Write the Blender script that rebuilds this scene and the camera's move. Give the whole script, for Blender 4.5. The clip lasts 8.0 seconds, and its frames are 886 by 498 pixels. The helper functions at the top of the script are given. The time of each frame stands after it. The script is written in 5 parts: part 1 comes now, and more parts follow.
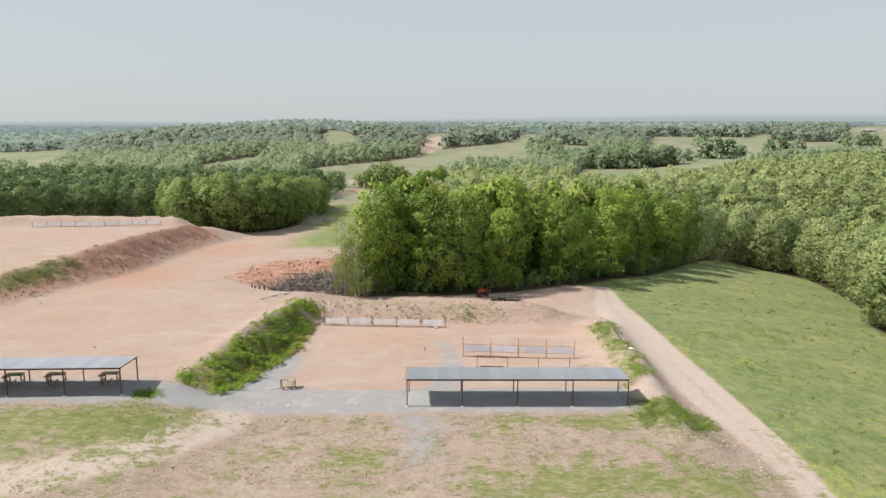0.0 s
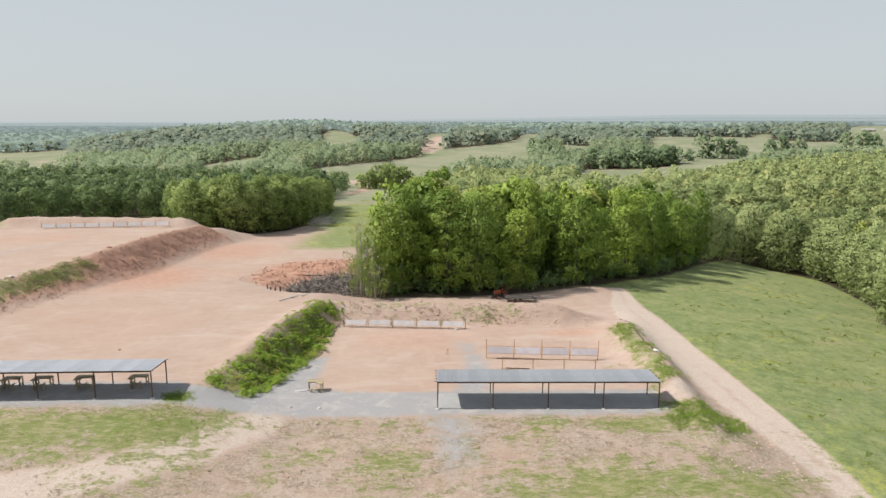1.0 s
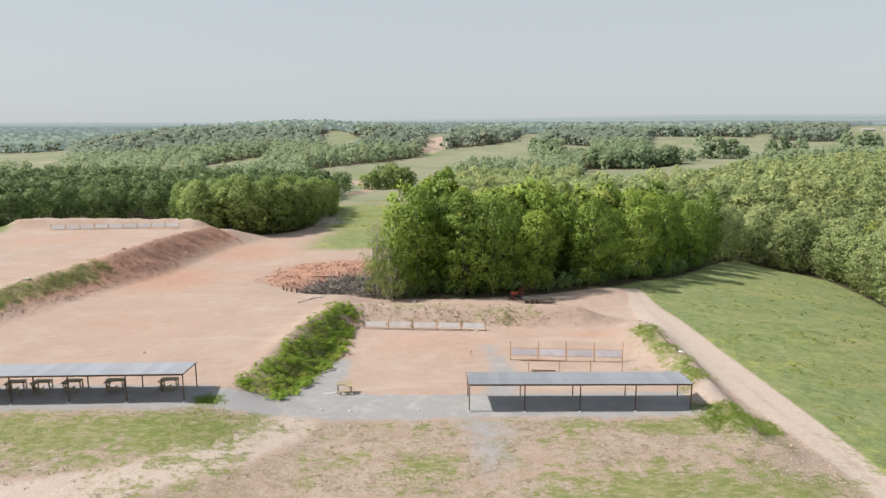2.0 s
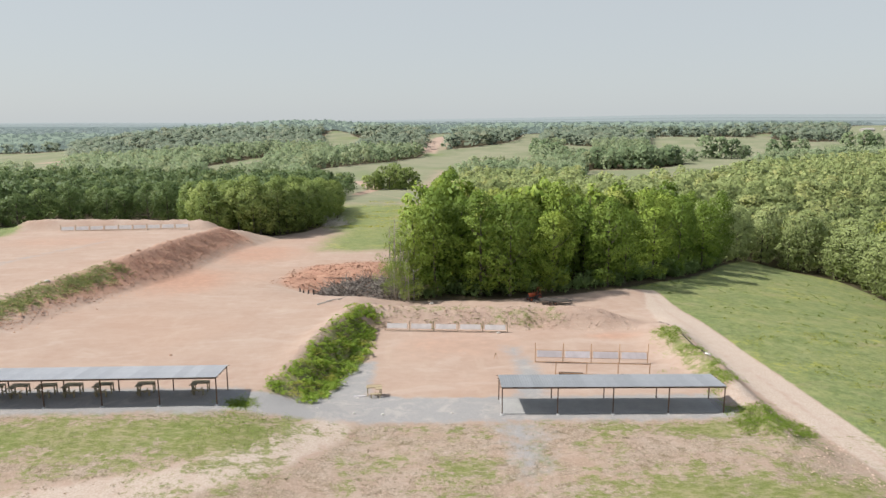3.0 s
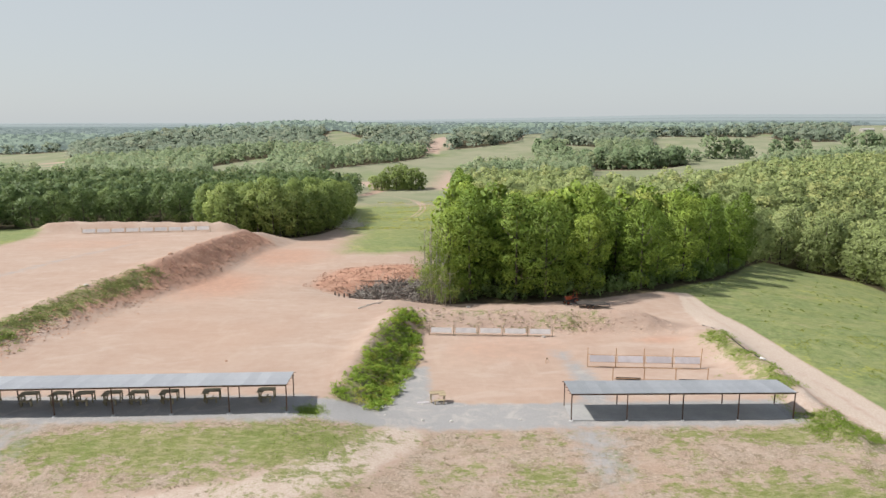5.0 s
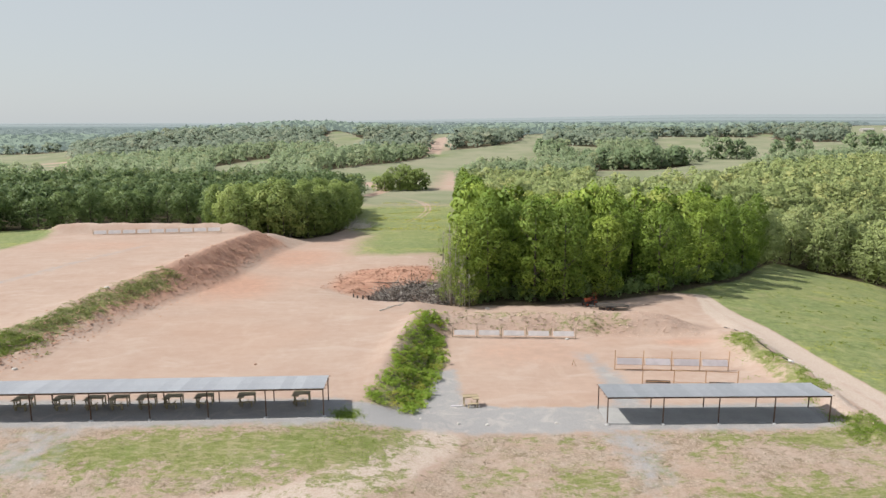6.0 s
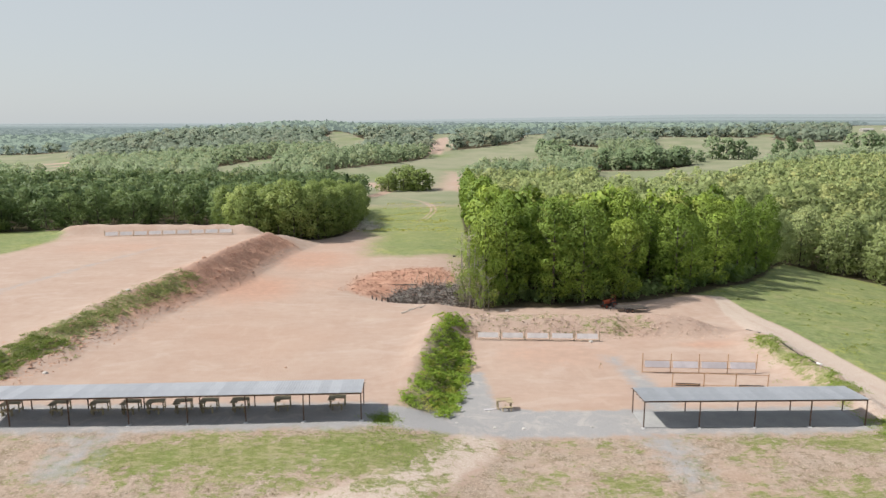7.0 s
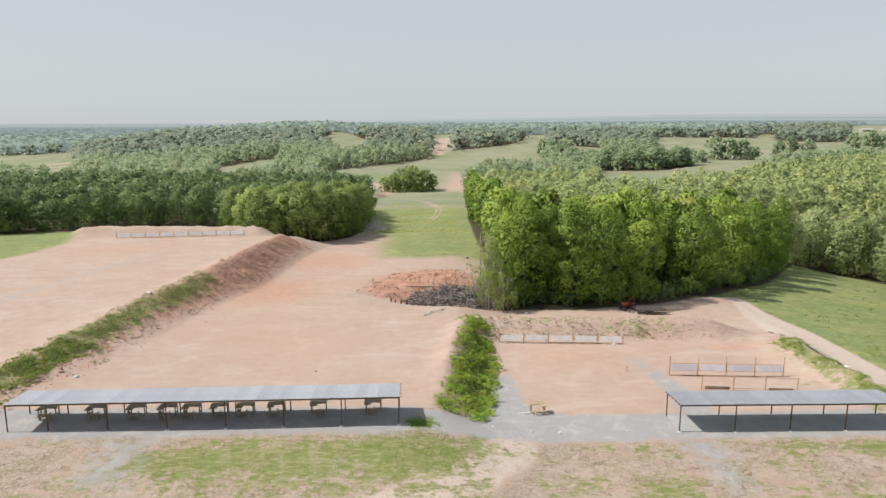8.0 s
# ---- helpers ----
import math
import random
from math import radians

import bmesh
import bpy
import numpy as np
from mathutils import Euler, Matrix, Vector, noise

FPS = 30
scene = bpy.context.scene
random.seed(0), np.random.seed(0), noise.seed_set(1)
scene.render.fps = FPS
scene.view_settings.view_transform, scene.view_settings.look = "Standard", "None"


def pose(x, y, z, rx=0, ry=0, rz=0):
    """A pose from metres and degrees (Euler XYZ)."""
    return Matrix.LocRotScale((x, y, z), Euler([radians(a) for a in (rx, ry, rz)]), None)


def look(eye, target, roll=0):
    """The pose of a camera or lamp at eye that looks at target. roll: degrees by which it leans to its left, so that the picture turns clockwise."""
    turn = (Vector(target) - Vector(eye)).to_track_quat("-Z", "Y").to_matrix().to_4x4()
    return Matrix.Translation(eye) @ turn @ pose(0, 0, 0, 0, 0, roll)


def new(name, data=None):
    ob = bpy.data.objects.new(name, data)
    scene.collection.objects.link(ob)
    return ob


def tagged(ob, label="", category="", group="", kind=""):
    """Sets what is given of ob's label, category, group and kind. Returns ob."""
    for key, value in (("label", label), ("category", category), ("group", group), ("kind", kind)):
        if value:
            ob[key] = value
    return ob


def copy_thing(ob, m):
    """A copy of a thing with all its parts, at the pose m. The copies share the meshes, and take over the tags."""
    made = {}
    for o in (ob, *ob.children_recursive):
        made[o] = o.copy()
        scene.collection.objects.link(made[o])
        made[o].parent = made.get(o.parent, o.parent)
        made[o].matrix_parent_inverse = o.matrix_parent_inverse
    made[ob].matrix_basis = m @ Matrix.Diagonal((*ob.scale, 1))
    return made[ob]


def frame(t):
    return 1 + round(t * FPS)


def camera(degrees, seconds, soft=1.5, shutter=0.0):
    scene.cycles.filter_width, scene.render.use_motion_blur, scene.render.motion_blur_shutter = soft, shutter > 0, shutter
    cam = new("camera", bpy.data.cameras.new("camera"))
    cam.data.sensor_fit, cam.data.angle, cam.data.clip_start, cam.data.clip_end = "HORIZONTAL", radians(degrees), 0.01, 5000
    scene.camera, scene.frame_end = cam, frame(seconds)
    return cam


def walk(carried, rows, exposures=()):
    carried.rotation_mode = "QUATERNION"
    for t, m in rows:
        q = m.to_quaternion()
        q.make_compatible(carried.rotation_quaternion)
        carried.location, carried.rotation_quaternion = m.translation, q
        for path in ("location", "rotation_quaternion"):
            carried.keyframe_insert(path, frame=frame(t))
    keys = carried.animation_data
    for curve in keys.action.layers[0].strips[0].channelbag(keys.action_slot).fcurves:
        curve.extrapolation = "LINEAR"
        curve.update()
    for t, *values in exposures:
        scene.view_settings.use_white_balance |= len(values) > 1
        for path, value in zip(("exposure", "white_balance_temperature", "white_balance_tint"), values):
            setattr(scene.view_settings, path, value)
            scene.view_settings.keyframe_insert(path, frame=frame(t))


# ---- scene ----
cam = camera(65.6, 8.0, soft=1.5)
# seconds, eye (x, y, z), yaw, pitch, lean
PATH = [
    (0.0, 1.275, -0.889, 24.862, -1.894, -10.561, 0.000),
    (0.5, -0.116, -0.784, 24.945, -1.947, -10.558, -0.025),
    (1.0, -1.522, -0.662, 25.030, -2.000, -10.556, -0.050),
    (1.5, -2.947, -0.526, 25.116, -2.053, -10.554, -0.075),
    (3.0, -7.355, -0.061, 25.399, -2.214, -10.549, -0.150),
    (3.5, -8.874, 0.104, 25.504, -2.268, -10.548, -0.155),
    (4.0, -10.418, 0.269, 25.616, -2.322, -10.547, -0.160),
    (4.5, -11.986, 0.433, 25.736, -2.377, -10.547, -0.165),
    (6.0, -16.808, 0.885, 26.152, -2.542, -10.547, -0.180),
    (6.5, -18.444, 1.013, 26.312, -2.598, -10.547, -0.185),
    (7.0, -20.087, 1.127, 26.485, -2.654, -10.548, -0.190),
    (7.5, -21.730, 1.222, 26.672, -2.710, -10.549, -0.195),
    (8.0, -23.366, 1.297, 26.873, -2.766, -10.550, -0.200),
]
EXPOSURE = 0.09
walk(cam, [(t, pose(x, y, z, 90 + pitch, 0, yaw) @ pose(0, 0, 0, 0, 0, lean)) for t, x, y, z, yaw, pitch, lean in PATH],
     [(0.0, EXPOSURE), (8.0, EXPOSURE)])

# ---- light ----
SUN_WAY = Vector((0.87, -0.03, -1.0)).normalized()
world = bpy.data.worlds.new("sky")
scene.world = world
world.use_nodes = True
wn = world.node_tree
wn.nodes.clear()
sky = wn.nodes.new("ShaderNodeTexSky")
sky.sky_type = "NISHITA"
sky.sun_disc = False
sky.sun_elevation = math.asin(-SUN_WAY.z)
sky.sun_rotation = math.atan2(-SUN_WAY.x, -SUN_WAY.y)
sky.altitude = 0
sky.air_density = 1.0
sky.dust_density = 1.2
sky.ozone_density = 1.0
back = wn.nodes.new("ShaderNodeBackground")
back.inputs["Strength"].default_value = 0.12
wout = wn.nodes.new("ShaderNodeOutputWorld")
veil = wn.nodes.new("ShaderNodeMix")
veil.data_type = "RGBA"
veil.inputs[7].default_value = (4.60, 4.92, 5.12, 1.0)
up_way = wn.nodes.new("ShaderNodeTexCoord")
split = wn.nodes.new("ShaderNodeSeparateXYZ")
thin_out = wn.nodes.new("ShaderNodeMapRange")  # haze is thick near the horizon and thin overhead
thin_out.inputs["From Min"].default_value, thin_out.inputs["From Max"].default_value = 0.18, 0.85
thin_out.inputs["To Min"].default_value, thin_out.inputs["To Max"].default_value = 0.86, 0.40
wn.links.new(up_way.outputs["Generated"], split.inputs["Vector"])
wn.links.new(split.outputs["Z"], thin_out.inputs["Value"])
wn.links.new(thin_out.outputs["Result"], veil.inputs[0])
wn.links.new(sky.outputs["Color"], veil.inputs[6])
wn.links.new(veil.outputs[2], back.inputs["Color"])
wn.links.new(back.outputs["Background"], wout.inputs["Surface"])
sun = new("sun", bpy.data.lights.new("sun", "SUN"))
sun.data.energy = 5.0
sun.data.angle = radians(0.6)
sun.data.color = (1.0, 0.955, 0.895)
sun.matrix_world = look((-60, 20, 80), Vector((-60, 20, 80)) + SUN_WAY)


# ---- materials ----
class Nodes:
    """A small helper that writes node materials."""

    def __init__(self, name, roughness=0.9, metallic=0.0):
        self.mat = bpy.data.materials.new(name)
        self.mat.use_nodes = True
        self.tree = self.mat.node_tree
        self.bsdf = self.tree.nodes["Principled BSDF"]
        self.bsdf.inputs["Roughness"].default_value = roughness
        self.bsdf.inputs["Metallic"].default_value = metallic
        self.geo = self.tree.nodes.new("ShaderNodeNewGeometry")
        self.where = self.geo.outputs["Position"]

    def put(self, socket, value):
        if isinstance(value, (int, float)):
            socket.default_value = value
        elif isinstance(value, tuple):
            socket.default_value = (*value, 1.0)[:len(socket.default_value)]
        else:
            self.tree.links.new(value, socket)

    def local(self):
        tc = self.tree.nodes.new("ShaderNodeTexCoord")
        self.where = tc.outputs["Object"]
        return self

    def noise(self, scale, detail=4.0, rough=0.55, stretch=None, warp=0.0):
        n = self.tree.nodes.new("ShaderNodeTexNoise")
        n.inputs["Scale"].default_value = scale
        n.inputs["Detail"].default_value = detail
        n.inputs["Roughness"].default_value = rough
        n.inputs["Distortion"].default_value = warp
        if stretch:
            mp = self.tree.nodes.new("ShaderNodeMapping")
            mp.inputs["Scale"].default_value = stretch[:3]
            if len(stretch) > 3:
                mp.inputs["Rotation"].default_value = (0, 0, radians(stretch[3]))
            self.put(mp.inputs["Vector"], self.where)
            self.put(n.inputs["Vector"], mp.outputs["Vector"])
        else:
            self.put(n.inputs["Vector"], self.where)
        return n.outputs["Fac"]

    def math(self, op, a, b=0.0, c=0.0, clamp=False):
        n = self.tree.nodes.new("ShaderNodeMath")
        n.operation = op
        n.use_clamp = clamp
        for i, v in enumerate((a, b, c)):
            self.put(n.inputs[i], v)
        return n.outputs[0]

    def step(self, v, low, high):
        n = self.tree.nodes.new("ShaderNodeMapRange")
        n.interpolation_type = "SMOOTHSTEP"
        self.put(n.inputs["Value"], v)
        n.inputs["From Min"].default_value, n.inputs["From Max"].default_value = low, high
        return n.outputs["Result"]

    def mix(self, f, a, b, blend="MIX"):
        n = self.tree.nodes.new("ShaderNodeMix")
        n.data_type, n.blend_type = "RGBA", blend
        self.put(n.inputs[0], f)
        self.put(n.inputs[6], a)
        self.put(n.inputs[7], b)
        return n.outputs[2]

    def attr(self, name):
        n = self.tree.nodes.new("ShaderNodeAttribute")
        n.attribute_name = name
        return n.outputs["Fac"]

    def each(self):
        return self.tree.nodes.new("ShaderNodeObjectInfo").outputs["Random"]

    def island(self):
        return self.geo.outputs["Random Per Island"]

    def colour(self, c):
        self.put(self.bsdf.inputs["Base Color"], c)
        return self

    def bump(self, height, strength=0.5, distance=0.05):
        n = self.tree.nodes.new("ShaderNodeBump")
        n.inputs["Strength"].default_value = strength
        n.inputs["Distance"].default_value = distance
        self.put(n.inputs["Height"], height)
        self.put(self.bsdf.inputs["Normal"], n.outputs["Normal"])
        return self

    def rough(self, v):
        self.put(self.bsdf.inputs["Roughness"], v)
        return self


def plain(name, a, b, scale=3.0, roughness=0.8, metallic=0.0, bump=0.3, depth=0.01, stretch=None):
    """A worn surface between two tones, with grain."""
    m = Nodes(name, roughness, metallic).local()
    big, fine = m.noise(scale, 5, 0.6, stretch), m.noise(scale * 9, 3, 0.6, stretch)
    tone = m.math("ADD", m.math("MULTIPLY", big, 0.7), m.math("MULTIPLY", fine, 0.3))
    tone = m.math("ADD", tone, m.math("MULTIPLY", m.math("SUBTRACT", m.each(), 0.5), 0.25))
    m.colour(m.mix(m.step(tone, 0.3, 0.72), a, b))
    m.bump(fine, bump, depth)
    return m.mat


def leaf_material(name, dark, mid, light, patch=0.09, spread=0.5, through_leaf=0.3):
    """Leaves: a tone a leaf, a drift from tree to tree, and light that comes through."""
    m = Nodes(name, 0.6)
    drift = m.noise(patch, 2, 0.5)
    tone = m.math("ADD", m.math("MULTIPLY", m.island(), spread), m.math("MULTIPLY", m.step(drift, 0.3, 0.7), 0.4))
    tone = m.math("ADD", tone, m.math("MULTIPLY", m.math("SUBTRACT", m.each(), 0.5), 0.85))
    tone = m.math("ADD", tone, m.math("MULTIPLY", m.attr("tree"), 0.8))
    c = m.mix(m.step(tone, 0.15, 0.55), dark, mid)
    c = m.mix(m.step(tone, 0.5, 0.95), c, light)
    c = m.mix(m.math("MULTIPLY", m.step(m.attr("tree"), 0.2, 0.5), 0.55), c, (mid[0] * 1.2, mid[1] * 0.98, mid[2] * 0.85))
    m.colour(c)
    m.bsdf.inputs["Specular IOR Level"].default_value = 0.3
    thin = m.tree.nodes.new("ShaderNodeBsdfTranslucent")
    m.put(thin.inputs["Color"], m.mix(0.5, c, light))
    both = m.tree.nodes.new("ShaderNodeMixShader")
    both.inputs["Fac"].default_value = through_leaf
    m.tree.links.new(m.bsdf.outputs["BSDF"], both.inputs[1])
    m.tree.links.new(thin.outputs["BSDF"], both.inputs[2])
    m.tree.links.new(both.outputs["Shader"], m.tree.nodes["Material Output"].inputs["Surface"])
    return m.mat


def ground_material():
    m = Nodes("ground", 0.95)
    huge, big, mid, fine = m.noise(0.03, 3), m.noise(0.16, 5, 0.6), m.noise(0.9, 5, 0.62), m.noise(6.0, 4, 0.65)
    streak = m.noise(0.30, 6, 0.65, (0.5, 1.0, 1.0, 8), 0.8)
    streak2 = m.noise(0.5, 5, 0.65, (1.0, 0.18, 1.0, -14))
    # bare earth
    tone = m.math("ADD", m.math("MULTIPLY", streak, 0.35), m.math("ADD", m.math("MULTIPLY", mid, 0.35), m.math("MULTIPLY", big, 0.3)))
    dirt = m.mix(m.step(tone, 0.30, 0.70), (0.366, 0.258, 0.202), (0.436, 0.336, 0.272))
    dirt = m.mix(m.math("MULTIPLY", m.step(m.noise(0.22, 6, 0.7, (0.6, 1.0, 1.0, 20), 0.6), 0.51, 0.66), 0.38), dirt, (0.480, 0.394, 0.334))
    dirt = m.mix(m.math("MULTIPLY", m.step(huge, 0.5, 0.65), 0.35), dirt, (0.392, 0.256, 0.188))
    dirt = m.mix(m.math("MULTIPLY", m.step(streak2, 0.55, 0.7), 0.2), dirt, (0.496, 0.400, 0.320))
    dirt = m.mix(m.math("MULTIPLY", m.step(fine, 0.5, 0.8), 0.16), dirt, (0.304, 0.208, 0.148))
    pale = m.step(m.math("ADD", m.attr("pale"), m.math("MULTIPLY", m.math("SUBTRACT", m.math("ADD", m.math("MULTIPLY", mid, 0.6), m.math("MULTIPLY", streak2, 0.4)), 0.5), 1.6)), 0.2, 0.9)
    dirt = m.mix(m.math("MULTIPLY", pale, 0.75), dirt, m.mix(m.step(fine, 0.35, 0.65), (0.42, 0.345, 0.285), (0.53, 0.455, 0.39)))
    red = m.mix(m.step(m.math("ADD", m.math("MULTIPLY", mid, 0.6), m.math("MULTIPLY", fine, 0.4)), 0.35, 0.65), (0.375, 0.200, 0.138), (0.475, 0.290, 0.208))

    def edge(name, spread, low=0.4, high=0.6):
        v = m.math("ADD", m.attr(name), m.math("MULTIPLY", m.math("SUBTRACT", m.math("ADD", m.math("MULTIPLY", mid, 0.6), m.math("MULTIPLY", big, 0.4)), 0.5), spread))
        return m.step(v, low, high)

    c = m.mix(edge("red", 0.9, 0.2, 0.9), dirt, red)
    # rough dry grass with bare places
    straw = m.mix(m.step(fine, 0.35, 0.65), (0.250, 0.188, 0.140), (0.350, 0.276, 0.215))
    straw = m.mix(m.step(m.math("ADD", m.math("MULTIPLY", mid, 0.6), m.math("MULTIPLY", streak, 0.4)), 0.44, 0.6), straw, (0.348, 0.279, 0.224))
    straw = m.mix(m.math("MULTIPLY", m.step(m.noise(1.5, 6, 0.75, (0.6, 1.0, 1.0, 6)), 0.53, 0.61), 0.75), straw, (0.165, 0.130, 0.078))
    straw = m.mix(m.math("MULTIPLY", m.step(big, 0.52, 0.7), m.step(m.noise(1.2, 6, 0.78, (0.7, 1.0, 1.0, 4)), 0.46, 0.62)), straw, (0.165, 0.160, 0.075))
    crumbs = m.noise(4.2, 6, 0.8)
    straw = m.mix(m.math("MULTIPLY", m.step(crumbs, 0.54, 0.60), 0.65), straw, (0.200, 0.160, 0.095))
    straw = m.mix(m.math("MULTIPLY", m.step(crumbs, 0.46, 0.39), 0.7), straw, (0.500, 0.405, 0.325))
    bald = m.step(m.noise(0.33, 7, 0.72, (0.45, 1.0, 1.0, 5), 0.9), 0.43, 0.57)
    c = m.mix(m.math("MULTIPLY", edge("dry", 1.1, 0.25, 0.75), m.math("SUBTRACT", 1.0, m.math("MULTIPLY", bald, 0.5))), c, straw)
    # green grass
    blade = m.noise(14.0, 3, 0.7)
    green = m.mix(m.step(blade, 0.42, 0.58), (0.122, 0.152, 0.036), (0.200, 0.228, 0.068))
    green = m.mix(m.math("MULTIPLY", m.step(m.noise(1.3, 7, 0.8, (0.55, 1.0, 1.0, 5)), 0.5, 0.57), 0.75), green, (0.285, 0.260, 0.140))
    green = m.mix(m.math("MULTIPLY", m.step(big, 0.5, 0.68), 0.5), green, (0.140, 0.190, 0.046))
    blown = m.noise(2.6, 7, 0.78, (0.35, 1.0, 1.0, 6), 0.5)
    green = m.mix(m.math("MULTIPLY", m.step(blown, 0.50, 0.60), 0.6), green, (0.330, 0.285, 0.165))
    green = m.mix(m.math("MULTIPLY", m.step(blown, 0.47, 0.38), 0.5), green, (0.095, 0.120, 0.032))
    speck = m.noise(1.7, 8, 0.85, (0.6, 1.0, 1.0, 4))
    drift = m.math("SUBTRACT", m.step(m.noise(0.28, 5, 0.65, None, 0.7), 0.36, 0.64), 0.5)
    grain = m.math("SUBTRACT", m.step(speck, 0.38, 0.62), 0.5)
    lush = m.math("ADD", m.attr("grass"), m.math("ADD", m.math("MULTIPLY", drift, 0.55), m.math("MULTIPLY", grain, 0.75)))
    c = m.mix(m.math("MULTIPLY", m.step(lush, 0.31, 0.76), m.math("MULTIPLY", m.step(m.attr("grass"), 0.03, 0.2), 0.9)), c, green)
    # mown field: duller, with pale flecks and worn patches
    mead = m.mix(m.step(mid, 0.35, 0.65), (0.167, 0.210, 0.085), (0.228, 0.269, 0.109))
    mead = m.mix(m.math("MULTIPLY", m.step(big, 0.48, 0.66), 0.5), mead, (0.238, 0.261, 0.130))
    mead = m.mix(m.math("MULTIPLY", m.step(m.noise(0.06, 5, 0.65, None, 0.6), 0.47, 0.6), 0.5), mead, (0.264, 0.272, 0.109))
    mead = m.mix(m.math("MULTIPLY", m.step(m.noise(0.35, 6, 0.72), 0.54, 0.70), 0.5), mead, (0.277, 0.293, 0.081))
    mead = m.mix(m.math("MULTIPLY", m.step(fine, 0.50, 0.70), 0.7), mead, (0.110, 0.131, 0.048))
    mead = m.mix(m.math("MULTIPLY", m.step(m.noise(1.7, 6, 0.8), 0.52, 0.60), 0.65), mead, (0.118, 0.153, 0.054))
    mead = m.mix(m.math("MULTIPLY", m.step(m.noise(0.9, 7, 0.82, None, 1.0), 0.57, 0.66), 0.45), mead, (0.354, 0.353, 0.103))
    mead = m.mix(m.math("MULTIPLY", m.step(m.noise(0.13, 7, 0.72, None, 1.2), 0.48, 0.6), 0.5), mead, (0.287, 0.297, 0.130))
    mead = m.mix(m.math("MULTIPLY", m.step(m.noise(0.5, 7, 0.78), 0.51, 0.59), 0.65), mead, (0.132, 0.171, 0.060))
    mead = m.mix(m.math("MULTIPLY", m.step(m.noise(0.75, 7, 0.8, (1.0, 0.6, 1.0, 30)), 0.52, 0.60), 0.45), mead, (0.328, 0.339, 0.160))
    mead = m.mix(m.math("MULTIPLY", m.step(m.noise(0.17, 7, 0.75, (0.5, 1.0, 1.0, -20), 0.8), 0.54, 0.66), 0.5), mead, (0.318, 0.277, 0.160))
    mead = m.mix(m.math("MULTIPLY", m.math("MULTIPLY", m.step(m.noise(0.10, 5, 0.65, None, 0.9), 0.53, 0.63), m.step(m.noise(1.1, 6, 0.75), 0.46, 0.58)), 0.6), mead, (0.388, 0.390, 0.092))
    c = m.mix(edge("field", 1.0, 0.3, 0.7), c, mead)
    # pasture far off
    far = m.mix(m.step(huge, 0.35, 0.65), (0.200, 0.220, 0.128), (0.262, 0.258, 0.172))
    far = m.mix(m.step(m.noise(0.012, 4, 0.6), 0.55, 0.7), far, (0.182, 0.220, 0.098))
    c = m.mix(edge("pasture", 0.7, 0.3, 0.7), c, far)
    # crushed stone
    stone = m.mix(m.step(m.noise(11.0, 3, 0.7), 0.35, 0.7), (0.272, 0.265, 0.260), (0.335, 0.326, 0.319))
    stone = m.mix(m.math("MULTIPLY", m.step(m.noise(0.5, 6, 0.7, None, 0.8), 0.48, 0.66), 0.6), stone, (0.425, 0.385, 0.355))
    c = m.mix(edge("gravel", 1.3, 0.25, 0.75), c, stone)
    # leaf litter under the woods
    c = m.mix(edge("litter", 0.5), c, m.mix(m.step(fine, 0.4, 0.65), (0.05, 0.045, 0.025), (0.11, 0.085, 0.05)))
    m.colour(c)
    m.bump(m.math("ADD", m.math("MULTIPLY", fine, 0.5), m.math("ADD", m.math("MULTIPLY", mid, 0.8), m.math("MULTIPLY", m.math("MULTIPLY", m.noise(1.5, 6, 0.75), m.attr("field")), 3.0))), 0.6, 0.12)
    m.bsdf.inputs["Specular IOR Level"].default_value = 0.15
    return m.mat


GROUND = ground_material()
LEAF_NEAR = leaf_material("leaf_near", (0.150, 0.232, 0.034), (0.240, 0.338, 0.052), (0.372, 0.462, 0.083), 0.09, 0.22, 0.22)
# darkened to carry the shade on the trees' near side and the wood's foot
LEAF_DARKENED = leaf_material("leaf_darkened", (0.135, 0.203, 0.067), (0.203, 0.281, 0.095), (0.286, 0.359, 0.130), 0.05, 0.12, 0.34)
LEAF_SHADE = leaf_material("leaf_shade", (0.121, 0.184, 0.069), (0.184, 0.257, 0.100), (0.263, 0.334, 0.142), 0.04, 0.1, 0.35)
LEAF_MID = leaf_material("leaf_mid", (0.305, 0.368, 0.146), (0.402, 0.466, 0.194), (0.485, 0.540, 0.255), 0.06, 0.10, 0.42)
LEAF_SIDE = leaf_material("leaf_side", (0.221, 0.292, 0.082), (0.313, 0.387, 0.114), (0.402, 0.467, 0.156), 0.06, 0.12, 0.38)
LEAF_CANOPY = leaf_material("leaf_canopy", (0.226, 0.304, 0.065), (0.320, 0.399, 0.090), (0.415, 0.475, 0.128), 0.07, 0.12, 0.36)
# the next two greens are paled and greyed: haze put into the base colour
LEAF_HAZED = leaf_material("leaf_hazed", (0.242, 0.326, 0.174), (0.315, 0.398, 0.220), (0.382, 0.450, 0.270), 0.03, 0.05, 0.5)
LEAF_FAR_HAZED = leaf_material("leaf_far_hazed", (0.250, 0.310, 0.222), (0.300, 0.360, 0.262), (0.350, 0.405, 0.305), 0.012, 0.06, 0.5)
LEAF_OLIVE = leaf_material("leaf_olive", (0.150, 0.180, 0.055), (0.235, 0.275, 0.085), (0.330, 0.350, 0.140), 0.35, 0.4, 0.45)
LEAF_WEED = leaf_material("leaf_weed", (0.200, 0.300, 0.046), (0.340, 0.440, 0.072), (0.510, 0.565, 0.135), 0.5, 0.35, 0.5)
